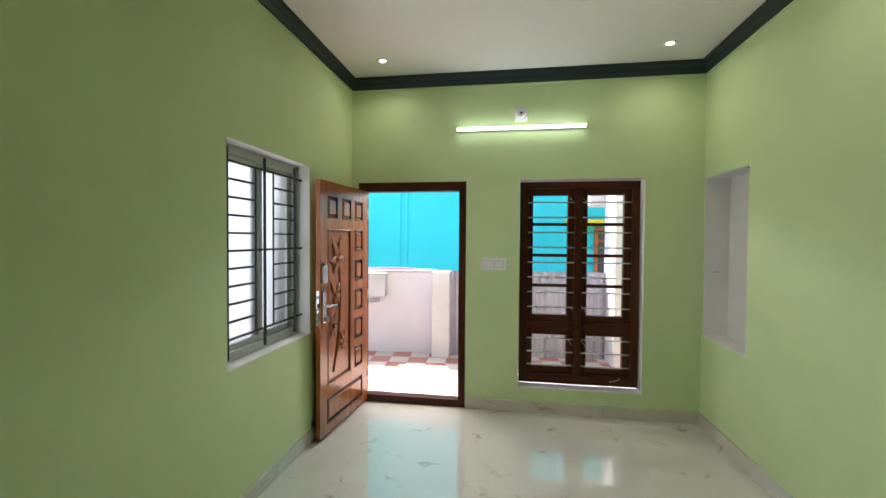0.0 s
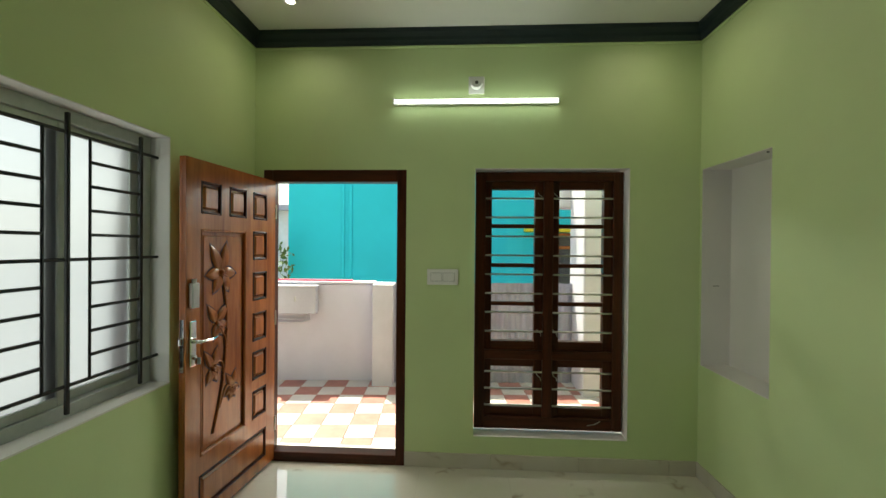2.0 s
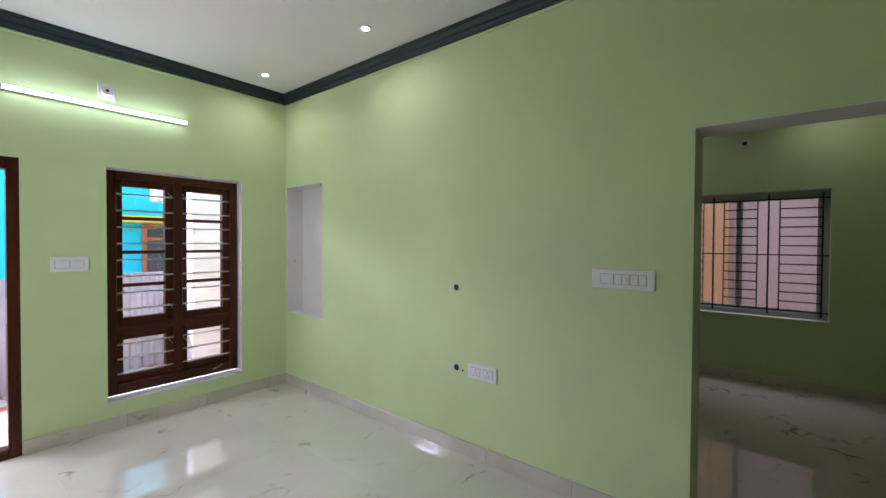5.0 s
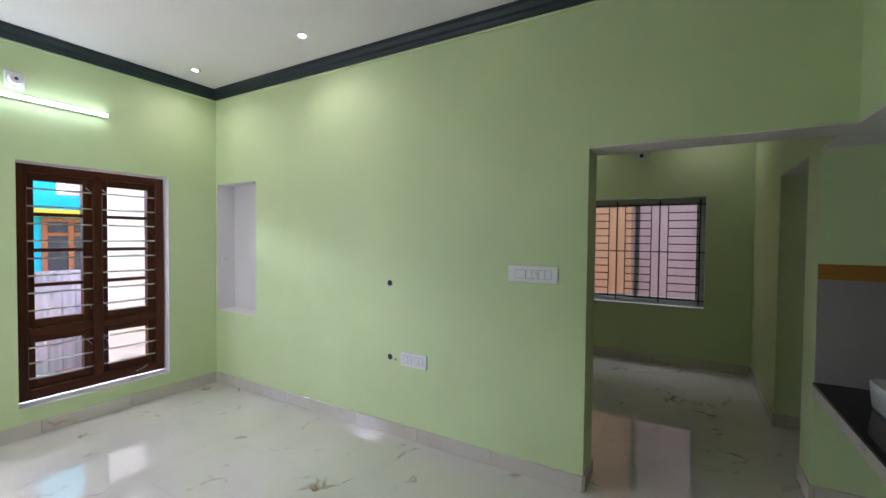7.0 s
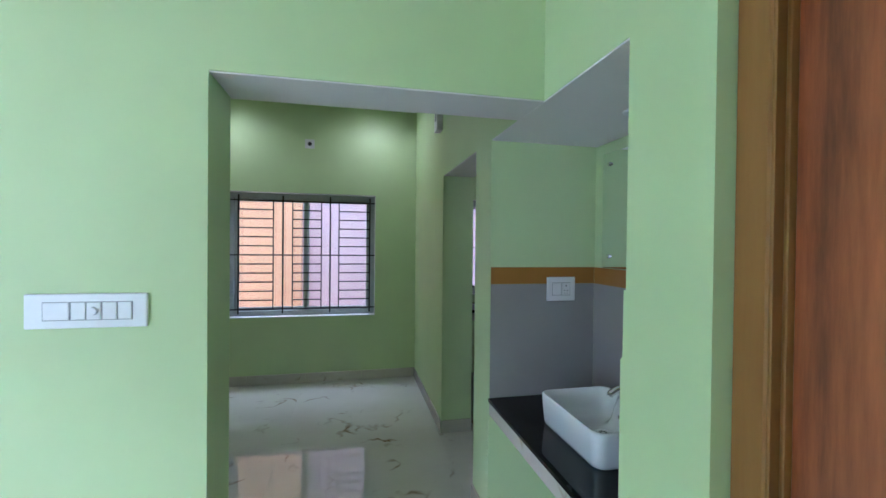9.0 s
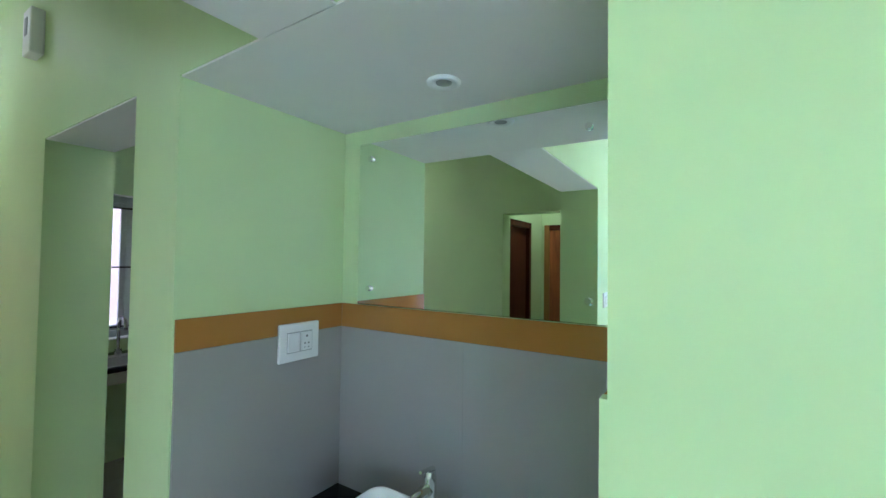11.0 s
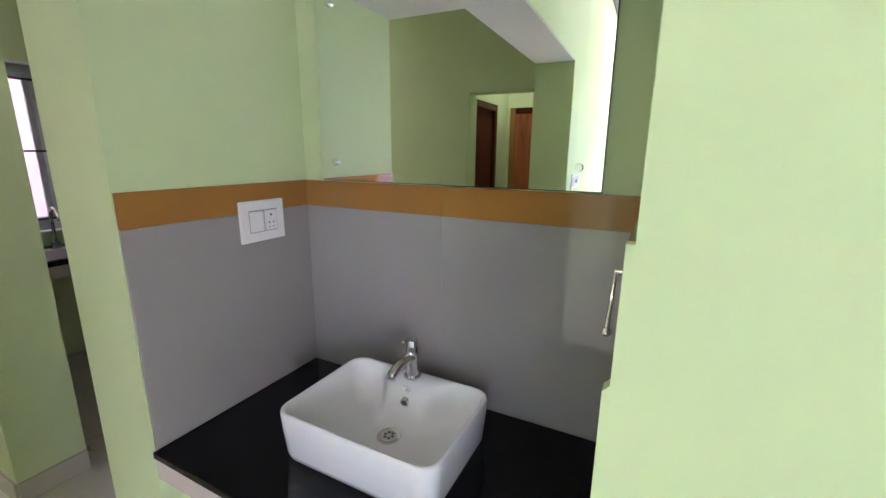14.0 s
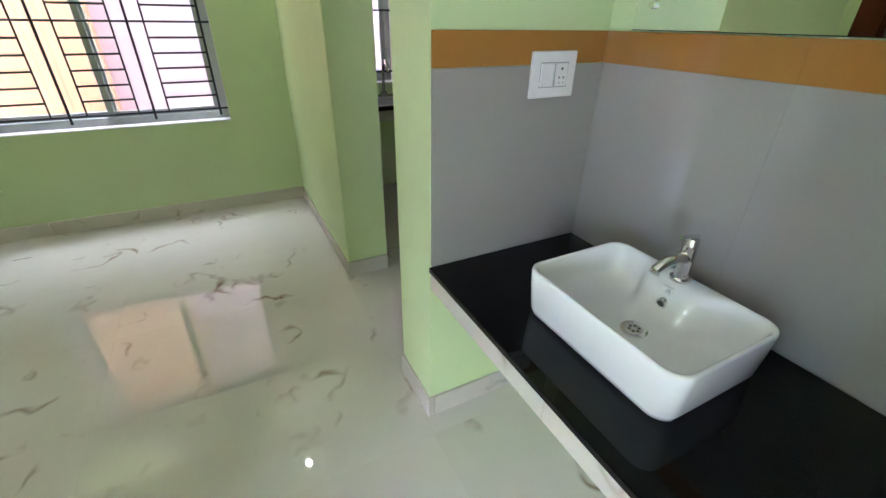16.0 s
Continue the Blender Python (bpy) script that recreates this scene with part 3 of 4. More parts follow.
for x0, x1 in ((0.262, 0.669), (0.737, 1.150)):
    for z0, z1, rails, bars in ((0.806, 2.002, (1.133, 1.406, 1.686), [1.881 - 0.1345 * k for k in range(8)]), (0.335, 0.742, (), (0.652, 0.533, 0.414))):
        sash = part("casement", abox(x0, x0 + 0.046, FY1 - 0.05, FY1 + 0.005, z0, z1, 0.003), DARK_Z, window_1)
        part("stile", abox(x1 - 0.058, x1, FY1 - 0.05, FY1 + 0.005, z0, z1, 0.003), DARK_Z, sash)
        part("rail", abox(x0 + 0.046, x1 - 0.058, FY1 - 0.05, FY1 + 0.005, z0, z0 + 0.062, 0.003), DARK_X, sash)
        part("rail", abox(x0 + 0.046, x1 - 0.058, FY1 - 0.05, FY1 + 0.005, z1 - 0.056, z1, 0.003), DARK_X, sash)
        for r in rails:
            part("glazing_bar", abox(x0 + 0.046, x1 - 0.058, FY1 - 0.045, FY1 + 0.003, r - 0.014, r + 0.014, 0.003), DARK_X, sash)
        g = part("pane", abox(x0 + 0.044, x1 - 0.056, FY1 - 0.012, FY1 - 0.008, z0 + 0.05, z1 - 0.05), CLEAR, sash)
        g.visible_shadow = False
        for z in bars:
            part("steel_rod", abox(x0 - 0.004, x1 + 0.004, FY0 + 0.012, FY0 + 0.024, z - 0.006, z + 0.006, 0.002), STEEL, window_1)
        # stay hooks beside the mullion
        hx = x1 - 0.022 if x0 < 0.5 else x0 + 0.022
        for hz in ((z0 + 0.13, z1 - 0.10) if z1 > 1 else (z1 - 0.12,)):
            bm = tube_along(bmesh.new(), [(hx - 0.018, FY0 + 0.02, hz + 0.02), (hx - 0.006, FY0 + 0.012, hz + 0.002), (hx + 0.008, FY0 + 0.014, hz - 0.006), (hx + 0.014, FY0 + 0.02, hz - 0.03)], 0.0025, 6)
            part("hook", bm, STEEL, window_1)
bm = tube_along(bmesh.new(), [(0.98, FY0 - 0.004, 0.292), (1.03, FY0 - 0.012, 0.305), (1.07, FY0 - 0.006, 0.325)], 0.003, 6)
part("stay", bm, STEEL, window_1)
structure("trim_window_sill", abox(0.187, 1.230, YF + 0.002, YF + 0.2, 0.2182, 0.2225), PUTTY, "white plastered sill below the front window", "sill")
structure("trim_window_reveal", abox(1.2305, 1.2338, YF + 0.002, YF + 0.2, 0.2225, 2.076), PUTTY, "white plastered reveal beside the front window", "trim")
structure("trim_window_head", abox(0.187, 1.2305, YF + 0.002, YF + 0.2, 2.0762, 2.0795), PUTTY, "white plastered reveal above the front window", "trim")

# ---- barred sliding windows ----


def barred_window(name, axis, face, out, u0, u1, z0, z1, thick, thin, zh, rungs, mid, panes, label, frost):
    """face: plane of the room side of the wall; out: +1 or -1 away from the room."""
    w = thing(name, (0, 0, 0), label, "window")
    w["kind"] = "structure"

    def slab(d0, d1, a, b, c, d, bev=0.003):
        lo, hi = sorted((face + out * d0, face + out * d1))
        return abox(lo, hi, a, b, c, d, bev) if axis == 'y' else abox(a, b, lo, hi, c, d, bev)
    lining = part("reveal_lining", slab(0.002, 0.198, u0, u0 + 0.004, z0, z1, 0), PUTTY, w, "white plastered reveal")
    part("lining", slab(0.002, 0.198, u1 - 0.004, u1, z0, z1, 0), PUTTY, lining)
    part("lining", slab(0.002, 0.198, u0 + 0.004, u1 - 0.004, z1 - 0.004, z1, 0), PUTTY, lining)
    part("window_sill", slab(-0.004, 0.198, u0 + 0.004, u1 - 0.004, z0, z0 + 0.008, 0), PUTTY, w, "white plastered sill")
    fr = part("window_frame", slab(0.10, 0.17, u0 + 0.004, u0 + 0.055, z0 + 0.008, z1 - 0.004), ALU, w, "grey aluminium sliding frame")
    part("side_track", slab(0.10, 0.17, u1 - 0.055, u1 - 0.004, z0 + 0.008, z1 - 0.004), ALU, fr)
    part("top_track", slab(0.10, 0.17, u0 + 0.055, u1 - 0.055, z1 - 0.06, z1 - 0.004), ALU, fr)
    part("bottom_track", slab(0.095, 0.17, u0 + 0.055, u1 - 0.055, z0 + 0.008, z0 + 0.062), ALU, fr)
    for i, (a, b) in enumerate(panes):
        d = 0.108 + 0.024 * i
        s = part("sash", slab(d, d + 0.022, a, a + 0.042, z0 + 0.062, z1 - 0.06), ALU, w)
        part("stile", slab(d, d + 0.022, b - 0.042, b, z0 + 0.062, z1 - 0.06), ALU, s)
        part("rail", slab(d, d + 0.022, a + 0.042, b - 0.042, z0 + 0.062, z0 + 0.10), ALU, s)
        part("rail", slab(d, d + 0.022, a + 0.042, b - 0.042, z1 - 0.095, z1 - 0.06), ALU, s)
        g = part("pane", slab(d + 0.009, d + 0.013, a + 0.040, b - 0.040, z0 + 0.098, z1 - 0.093, 0), frost, s)
        g.visible_shadow = False
    gr = part("grille", slab(0.052, 0.068, thick[0] - 0.008, thick[0] + 0.008, z0 + 0.035, z1 - 0.03), IRON, w, "black iron grille")
    for u in thick[1:]:
        part("bar", slab(0.052, 0.068, u - 0.008, u + 0.008, z0 + 0.035, z1 - 0.03), IRON, gr)
    for u in thin:
        part("bar", slab(0.056, 0.066, u - 0.006, u + 0.006, zh[0], zh[-1]), IRON, gr)
    for z in zh:
        part("cross_bar", slab(0.060, 0.072, u0, u1, z - 0.007, z + 0.007), IRON, gr)
    for a, b in rungs:
        for lo, hi in zip(zh, zh[1:]):
            for k in range(1, mid + 1):
                z = lo + (hi - lo) * k / (mid + 1)
                part("rung", slab(0.056, 0.066, a, b, z - 0.0065, z + 0.0065, 0), IRON, gr)
    return w


barred_window("window_2", 'y', XL, -1, 2.105, 3.04, 0.828, LINTEL, (2.188, 2.549, 2.919), (2.452, 2.649), (0.974, 1.472, 1.974), ((2.188, 2.452), (2.649, 2.919)), 4, [(2.16, 2.60), (2.53, 2.985)], "sliding aluminium window with frosted panes behind a black iron grille", FROST)
barred_window("window_3", 'y', XE, 1, -0.576, 0.98, 0.715, 2.068, (0.87, 0.42, -0.08, -0.515), (0.52, 0.32, 0.015, -0.175), (0.80, 1.39, 1.98), ((0.87, 0.52), (0.32, 0.015), (-0.175, -0.515)), 5, [(-0.52, 0.21), (0.15, 0.925)], "wide sliding aluminium window behind a black iron grille", CLEAR)
barred_window("window_4", 'y', XE, 1, -1.96, -1.34, 0.93, 2.06, (-1.40,), (), (1.02, 1.49, 1.96), (), 0, [(-1.915, -1.64), (-1.66, -1.385)], "kitchen window behind black iron bars", CLEAR)

# ---- shallow wall recess in the living room ----
recess = structure("wall_recess", abox(XR + 0.19, XR2 - 0.002, 3.236, 3.872, 0.755, 2.068), PUTTY, "white puttied recess in the green wall", "recess")
part("lining", abox(XR + 0.003, XR + 0.19, 3.868, 3.872, 0.755, 2.068), PUTTY, recess)
part("lining", abox(XR + 0.003, XR + 0.19, 3.236, 3.240, 0.755, 2.068), PUTTY, recess)
part("lining", abox(XR + 0.003, XR + 0.19, 3.240, 3.868, 2.064, 2.068), PUTTY, recess)
part("lining", abox(XR + 0.003, XR + 0.19, 3.240, 3.868, 0.755, 0.759), PUTTY, recess)

# ---- switches, sockets and holes ----


def switch_plate(at, turn, w, h, modules, label, name="switch_plate"):
    """A plate on a wall; local x along the wall, y out of it. modules: (x, width, kind)."""
    t = thing(name, at, label, "switch", m=pose(*at, 0, 0, turn))
    part("plate", abox(-w / 2, w / 2, 0.0, 0.011, -h / 2, h / 2, 0.004, 2), UPVC, t)
    for x, mw, kind in modules:
        part("surround", abox(x - mw / 2 - 0.002, x + mw / 2 + 0.002, 0.010, 0.0118, -h * 0.27, h * 0.27), GREYLINE, t)
        m = part("rocker" if kind == "s" else "socket", abox(x - mw / 2, x + mw / 2, 0.010, 0.0145, -h * 0.25, h * 0.25, 0.0015), UPVC, t)
        if kind == "o":
            for dx, dz, r in ((0, h * 0.13, 0.0042), (-0.008, -h * 0.06, 0.003), (0.008, -h * 0.06, 0.003), (-0.008, -h * 0.17, 0.002), (0.008, -h * 0.17, 0.002)):
                part("hole", rod(bmesh.new(), (x + dx, 0.0135, dz), (x + dx, 0.0150, dz), r, 8), SLOT, m)
        if kind == "k":
            bm = rod(bmesh.new(), (x, 0.0142, 0), (x, 0.024, 0), 0.013, 16, 0.011)
            part("knob", bm, UPVC, m)
    return t


switch_plate((-0.036, YF, 1.325), 180, 0.217, 0.110, ((-0.043, 0.076, "s"), (0.043, 0.076, "s")), "white plastic two-gang switch plate on green wall")
switch_plate((XR, 0.472, 1.308), 90, 0.328, 0.106, ((0.080, 0.068, "s"), (0.022, 0.038, "s"), (-0.019, 0.038, "k"), (-0.062, 0.038, "s"), (-0.103, 0.038, "s")), "long white switch plate with worn film on green wall")
switch_plate((XR, 1.380, 0.611), 90, 0.236, 0.105, ((-0.05, 0.072, "o"), (0.05, 0.072, "o")), "white double power socket low on green wall", "power_socket")
switch_plate((NX1 - 0.009, -1.436, 1.287), 90, 0.166, 0.130, ((0.027, 0.048, "s"), (-0.027, 0.046, "o")), "white switch and socket plate on grey tiles")
mark = thing("covered_switch_box", (XR + 0.095, 3.868, 1.29), "puttied-over switch box in the wall recess", "switch box", m=pose(XR + 0.095, 3.868, 1.29, 0, 0, 180))
part("cover", abox(-0.045, 0.045, 0.0, 0.003, -0.05, 0.05, 0.001), PUTTY, mark)
part("slit", abox(-0.02, 0.02, 0.003, 0.0036, -0.003, 0.001), SLOT, mark)
switch_plate((2.60, 2.75, 1.30), 180, 0.08, 0.12, ((0, 0.04, "s"),), "white switch plate on lobby wall")


def wall_hole(at, turn, r, label, plate=0.0):
    t = thing("conduit_hole", at, label, "hole", m=pose(*at, 0, 0, turn))
    if plate:
        part("cover", abox(-plate, plate, 0, 0.006, -plate, plate, 0.002), UPVC, t)
    bm = bmesh.new()
    n = 20
    rings = [(r * 1.12, 0.0), (r * 1.08, 0.003), (r * 0.98, 0.0035), (r * 0.94, 0.0012)]
    vs = [[bm.verts.new((k * math.cos(2 * math.pi * i / n), y + (0.006 if plate else 0), k * math.sin(2 * math.pi * i / n))) for i in range(n)] for k, y in rings]
    for a, b in zip(vs, vs[1:]):
        for i in range(n):
            bm.faces.new((a[i], a[(i + 1) % n], b[(i + 1) % n], b[i]))
    bmesh.ops.recalc_face_normals(bm, faces=bm.faces)
    part("rim", bm, PUTTY, t)
    y = 0.007 if plate else 0.0012
    part("hollow", rod(bmesh.new(), (0, 0, 0), (0, y, 0), r * 0.95, 20), IRON, t)
    return t


wall_hole((XR, 1.610, 1.181), 90, 0.024, "open round conduit hole in green wall")
wall_hole((XR, 1.603, 0.606), 90, 0.024, "open round conduit hole in green wall")
wall_hole((XR, 1.548, 0.594), 90, 0.009, "small knocked hole in green wall beside socket")
wall_hole((XE, 0.14, 2.605), 90, 0.024, "square cover with cable hole above the window", 0.05)
wall_hole((XR + 0.045, 3.33, 2.064), 0, 0.008, "small dark cable hole at the recess top")

box_t = thing("sensor_box", (3.60, YB, 2.555), "small white plastic box high on green wall", "box")
part("case", abox(-0.055, 0.055, 0.0, 0.05, -0.10, 0.10, 0.006, 2), UPVC, box_t)
part("window_strip", abox(-0.018, 0.018, 0.0495, 0.053, -0.02, 0.06, 0.002), GREYLINE, box_t)

# ---- lamps ----
tube = thing("tube_light", (0.18, YF, 2.531), "lit white LED tube light on green wall", "tube light")
part("batten", abox(-0.56, 0.56, -0.030, 0.0, -0.016, 0.016, 0.003), UPVC, tube)
part("diffuser", rod(bmesh.new(), (-0.556, -0.042, 0), (0.556, -0.042, 0), 0.0125, 14), TUBE, tube, "glowing white tube", True)
for sx in (-1, 1):
    part("end_cap", abox(sx * 0.560 - 0.005, sx * 0.560 + 0.005, -0.060, 0.0, -0.018, 0.018, 0.003), UPVC, tube)
rose = thing("lamp_holder", (0.187, YF, 2.655), "white round lamp holder on a square plate", "lamp holder")
part("plate", abox(-0.055, 0.055, -0.012, 0.0, -0.065, 0.055, 0.004), UPVC, rose)
bm = rod(bmesh.new(), (0, -0.010, 0.0), (0, -0.045, 0.0), 0.040, 20, 0.034)
part("cup", bm, UPVC, rose, smooth=False)
part("contact", rod(bmesh.new(), (0, -0.044, 0), (0, -0.047, 0), 0.012, 12), SLOT, rose)


def downlight(x, y, z, lit, watts=0.0):
    t = thing("ceiling_downlight", (x, y, z), "small round recessed ceiling downlight, " + ("lit" if lit else "switched off"), "downlight", "ceiling downlights")
    bm = bmesh.new()
    n = 24
    rings = [(0.048, 0.0), (0.047, -0.006), (0.038, -0.009), (0.026, -0.005), (0.022, -0.001)]
    vs = [[bm.verts.new((r * math.cos(2 * math.pi * i / n), r * math.sin(2 * math.pi * i / n), h)) for i in range(n)] for r, h in rings]
    for a, b in zip(vs, vs[1:]):
        for i in range(n):
            bm.faces.new((a[i], a[(i + 1) % n], b[(i + 1) % n], b[i]))
    bmesh.ops.recalc_face_normals(bm, faces=bm.faces)
    part("ring", bm, UPVC, t, smooth=True)
    part("lens", rod(bmesh.new(), (0, 0, -0.004), (0, 0, -0.0005), 0.023, 20), LAMP if lit else GREYLINE, t)
    if lit:
        d = bpy.data.lights.new("downlight_lamp", 'SPOT')
        d.energy, d.color, d.spot_size, d.spot_blend, d.shadow_soft_size = watts, (1.0, 0.94, 0.85), radians(160), 0.9, 0.03
        o = new("downlight_lamp", d)
        o.matrix_world = look((x, y, z - 0.03), (x, y + 0.0001, z - 1))
    return t


downlight(-0.966, 3.51, CEIL, True, 1.3)
downlight(1.275, 3.51, CEIL, True, 1.3)
downlight(1.300, 2.142, CEIL, True, 1.3)
downlight(4.562, -0.573, CEIL2, True, 0.75)
downlight(4.56, 0.95, CEIL2, True, 0.75)
# unseen downlight, added to brighten the lobby in the mirror
downlight(2.5, 2.1, CEIL2, True, 1.2)
downlight(1.712, -1.442, LINTEL - 0.006, False)

# ---- wash niche ----
tiles = structure("wall_niche_tiles", abox(NX0 + 0.02, NX1, NY, NY + 0.003, 0.70, 1.404), GREYTILE, "grey glazed tiles with an ochre band round the wash niche", "tile")
for z0, z1, mt in ((0.712, 1.3145, GREYTILE), (1.3155, 1.405, BANDTILE)):
    for x0, x1 in ((NX0 + 0.009, 1.7548), (1.7552, NX1 - 0.009)):
        part("wall_tile", abox(x0, x1, NY + 0.002, NY + 0.009, z0, z1), mt, tiles)
    part("wall_tile", abox(NX1 - 0.009, NX1 - 0.001, NY + 0.009, YB - 0.004, z0, z1, 0.001), mt, tiles)
    part("wall_tile", abox(NX0 + 0.001, NX0 + 0.009, NY + 0.009, YB - 0.022, z0, z1, 0.001), mt, tiles)
bm = bmesh.new()
edge = [(NX0, 0.60), (NX0 + 0.020, 0.60), (NX0 + 0.019, 1.215), (NX0 + 0.0105, 1.224), (NX0 + 0.0098, 1.404), (NX0, 1.404)]
lo = [bm.verts.new((x, YB - 0.022, z)) for x, z in edge]
hi = [bm.verts.new((x, YB, z)) for x, z in edge]
bm.faces.new(lo)
bm.faces.new(hi)
for k in range(len(edge)):
    bm.faces.new((lo[k], lo[(k + 1) % len(edge)], hi[(k + 1) % len(edge)], hi[k]))
bmesh.ops.recalc_face_normals(bm, faces=bm.faces)
structure("trim_niche_plaster", bm, GREEN, "rough green plaster edge beside the tiles", "trim")

counter = thing("wash_counter", (0, 0, 0), "black polished granite counter with white marble front edge", "counter")
part("worktop", abox(NX0 + 0.002, NX1 - 0.002, NY + 0.010, YB + 0.004, 0.690, 0.710, 0.002), GRANITE, counter)
part("slab", abox(NX0 + 0.003, NX1 - 0.003, NY + 0.002, YB - 0.012, 0.625, 0.690), PUTTY, counter)
for x0, x1 in ((NX0 + 0.003, 1.72), (1.7215, NX1 - 0.003)):
    part("front_tile", abox(x0, x1, YB - 0.012, YB - 0.002, 0.622, 0.690, 0.001), SKIRT, counter, "white marble edge tile")


basin = thing("wash_basin", (1.767, -1.348, 0.711), "white ceramic rectangular vessel basin on black counter", "basin")
bm = bmesh.new()
W, D, H = 0.236, 0.176, 0.140
prof = [  # inset, height, back inset of the bowl
    (0.022, 0.000, 0), (0.012, 0.004, 0), (0.008, 0.018, 0), (0.002, 0.090, 0), (0.0, 0.132, 0), (0.0015, 0.138, 0), (0.005, 0.140, 0), (0.009, 0.139, 0.030), (0.012, 0.134, 0.050),
    (0.018, 0.110, 0.060), (0.026, 0.060, 0.070), (0.040, 0.036, 0.072), (0.070, 0.028, 0.070), (0.098, 0.025, 0.056)]


def bowl_ring(bm, x0, x1, y0, y1, r, z, back, n=6, m=24):
    """A rounded ring whose back edge swells inwards round the tap ledge."""
    pts = []
    for cx, cy, a0 in ((x1 - r, y1 - r, 0), (x0 + r, y1 - r, 90), (x0 + r, y0 + r, 180)):
        pts += [(cx + r * math.cos(radians(a0 + 90 * i / n)), cy + r * math.sin(radians(a0 + 90 * i / n))) for i in range(n + 1)]
    for i in range(1, m):
        x = x0 + r + (x1 - x0 - 2 * r) * i / m
        k = min(1.0, max(0.0, (0.135 - abs(x)) / 0.085))
        pts.append((x, y0 + back * k * k * (3 - 2 * k)))
    pts += [(x1 - r + r * math.cos(radians(270 + 90 * i / n)), y0 + r + r * math.sin(radians(270 + 90 * i / n))) for i in range(n + 1)]
    return [bm.verts.new((x, y, z)) for x, y in pts]


loops = []
for inset, z, back in prof:
    loops.append(bowl_ring(bm, -W + inset, W - inset, -D + inset, D - inset, max(0.02, 0.046 - inset * 0.2), z, back))
for a, b in zip(loops, loops[1:]):
    for i in range(len(a)):
        bm.faces.new((a[i], a[(i + 1) % len(a)], b[(i + 1) % len(a)], b[i]))
bm.faces.new(loops[0][::-1])
bm.faces.new(loops[-1])
bmesh.ops.recalc_face_normals(bm, faces=bm.faces)
part("bowl", bm, CERAMIC, basin, smooth=True)
drain = part("drain", rod(bmesh.new(), (0, -0.006, 0.024), (0, -0.006, 0.029), 0.034, 24), CHROME, basin, "chrome drain grate", False)
part("strainer", rod(bmesh.new(), (0, -0.006, 0.0285), (0, -0.006, 0.0298), 0.022, 20), STEEL, drain)
for k in range(6):
    a = 2 * math.pi * k / 6
    part("slot", rod(bmesh.new(), (0.012 * math.cos(a), -0.006 + 0.012 * math.sin(a), 0.029), (0.012 * math.cos(a), -0.006 + 0.012 * math.sin(a), 0.0304), 0.0045, 8), SLOT, drain)
ov = part("overflow", rod(bmesh.new(), (0.0, -0.098, 0.086), (0.0, -0.084, 0.083), 0.014, 18), CHROME, basin, "chrome overflow ring")
part("hole", rod(bmesh.new(), (0.0, -0.085, 0.0835), (0.0, -0.0825, 0.0828), 0.009, 14), SLOT, ov)
st = part("sticker", abox(-0.012, 0.014, -0.103, -0.099, 0.105, 0.128), UPVC, basin, "small white maker's sticker")
for k in range(3):
    part("print", abox(-0.008, 0.010 - 0.004 * k, -0.0995, -0.0985, 0.109 + 0.006 * k, 0.111 + 0.006 * k), SLOT, st)

tap = thing("basin_tap", (1.772, -1.490, 0.851), "chrome single-lever basin tap on the basin ledge", "tap")
bm = rod(bmesh.new(), (0, 0, 0), (0, 0, 0.006), 0.026, 24)
rod(bm, (0, 0, 0.006), (0, 0, 0.100), 0.019, 24, 0.0175)
part("body", bm, CHROME, tap)
bm = tube_along(bmesh.new(), [(0, 0.002, 0.062), (0.003, 0.03, 0.070), (0.007, 0.065, 0.062), (0.011, 0.092, 0.046), (0.012, 0.097, 0.036)], 0.014, 16, (0.0165, 0.0135))
part("spout", bm, CHROME, tap, smooth=True)
bm = rod(bmesh.new(), (0, 0, 0.100), (0, 0, 0.118), 0.0175, 24, 0.016)
tube_along(bm, [(0, -0.012, 0.117), (0, 0.015, 0.124), (0.001, 0.048, 0.130)], 0.006, 10, (0.009, 0.0045))
part("lever", bm, CHROME, tap)

mir = thing("wall_mirror", (1.758, NY, 1.71), "frameless wall mirror with chrome stud fixings above the basin", "mirror", m=pose(1.758, NY, 1.71, 0, 0, 0.7))
part("glass", abox(-0.4515, 0.4515, 0.014, 0.0185, -0.2995, 0.2995), MIRROR, mir, "silvered mirror glass")
part("backing", abox(-0.4535, 0.4535, 0.007, 0.0139, -0.3015, 0.3015), IRON, mir, "dark polished edge")
for x, z in ((0.393, 0.240), (-0.393, 0.235), (0.393, -0.240), (-0.393, -0.240)):
    bm = rod(bmesh.new(), (x, 0.018, z), (x, 0.029, z), 0.011, 18, 0.0095)
    part("stud", bm, CHROME, mir, "chrome stud")

rail = thing("towel_holder", (NX0 + 0.009, -1.400, 1.275), "chrome towel holder on the niche side wall", "towel holder")
bm = rod(bmesh.new(), (0, 0, 0), (0.006, 0, 0), 0.020, 18)
rod(bm, (0, 0, 0), (0.036, 0, 0), 0.006, 12)
part("arm", bm, CHROME, rail)
bm = tube_along(bmesh.new(), [(0.033, 0.0, 0.0), (0.035, 0.008, -0.035), (0.036, 0.016, -0.066), (0.036, 0.042, -0.088), (0.035, 0.064, -0.104)], 0.0045, 10)
part("hanging_bar", bm, CHROME, rail, smooth=True)
bm = bmesh.new()
bmesh.ops.create_uvsphere(bm, u_segments=12, v_segments=8, radius=0.009, matrix=Matrix.Translation((0.035, 0.066, -0.105)))
part("knob", bm, CHROME, rail, smooth=True)

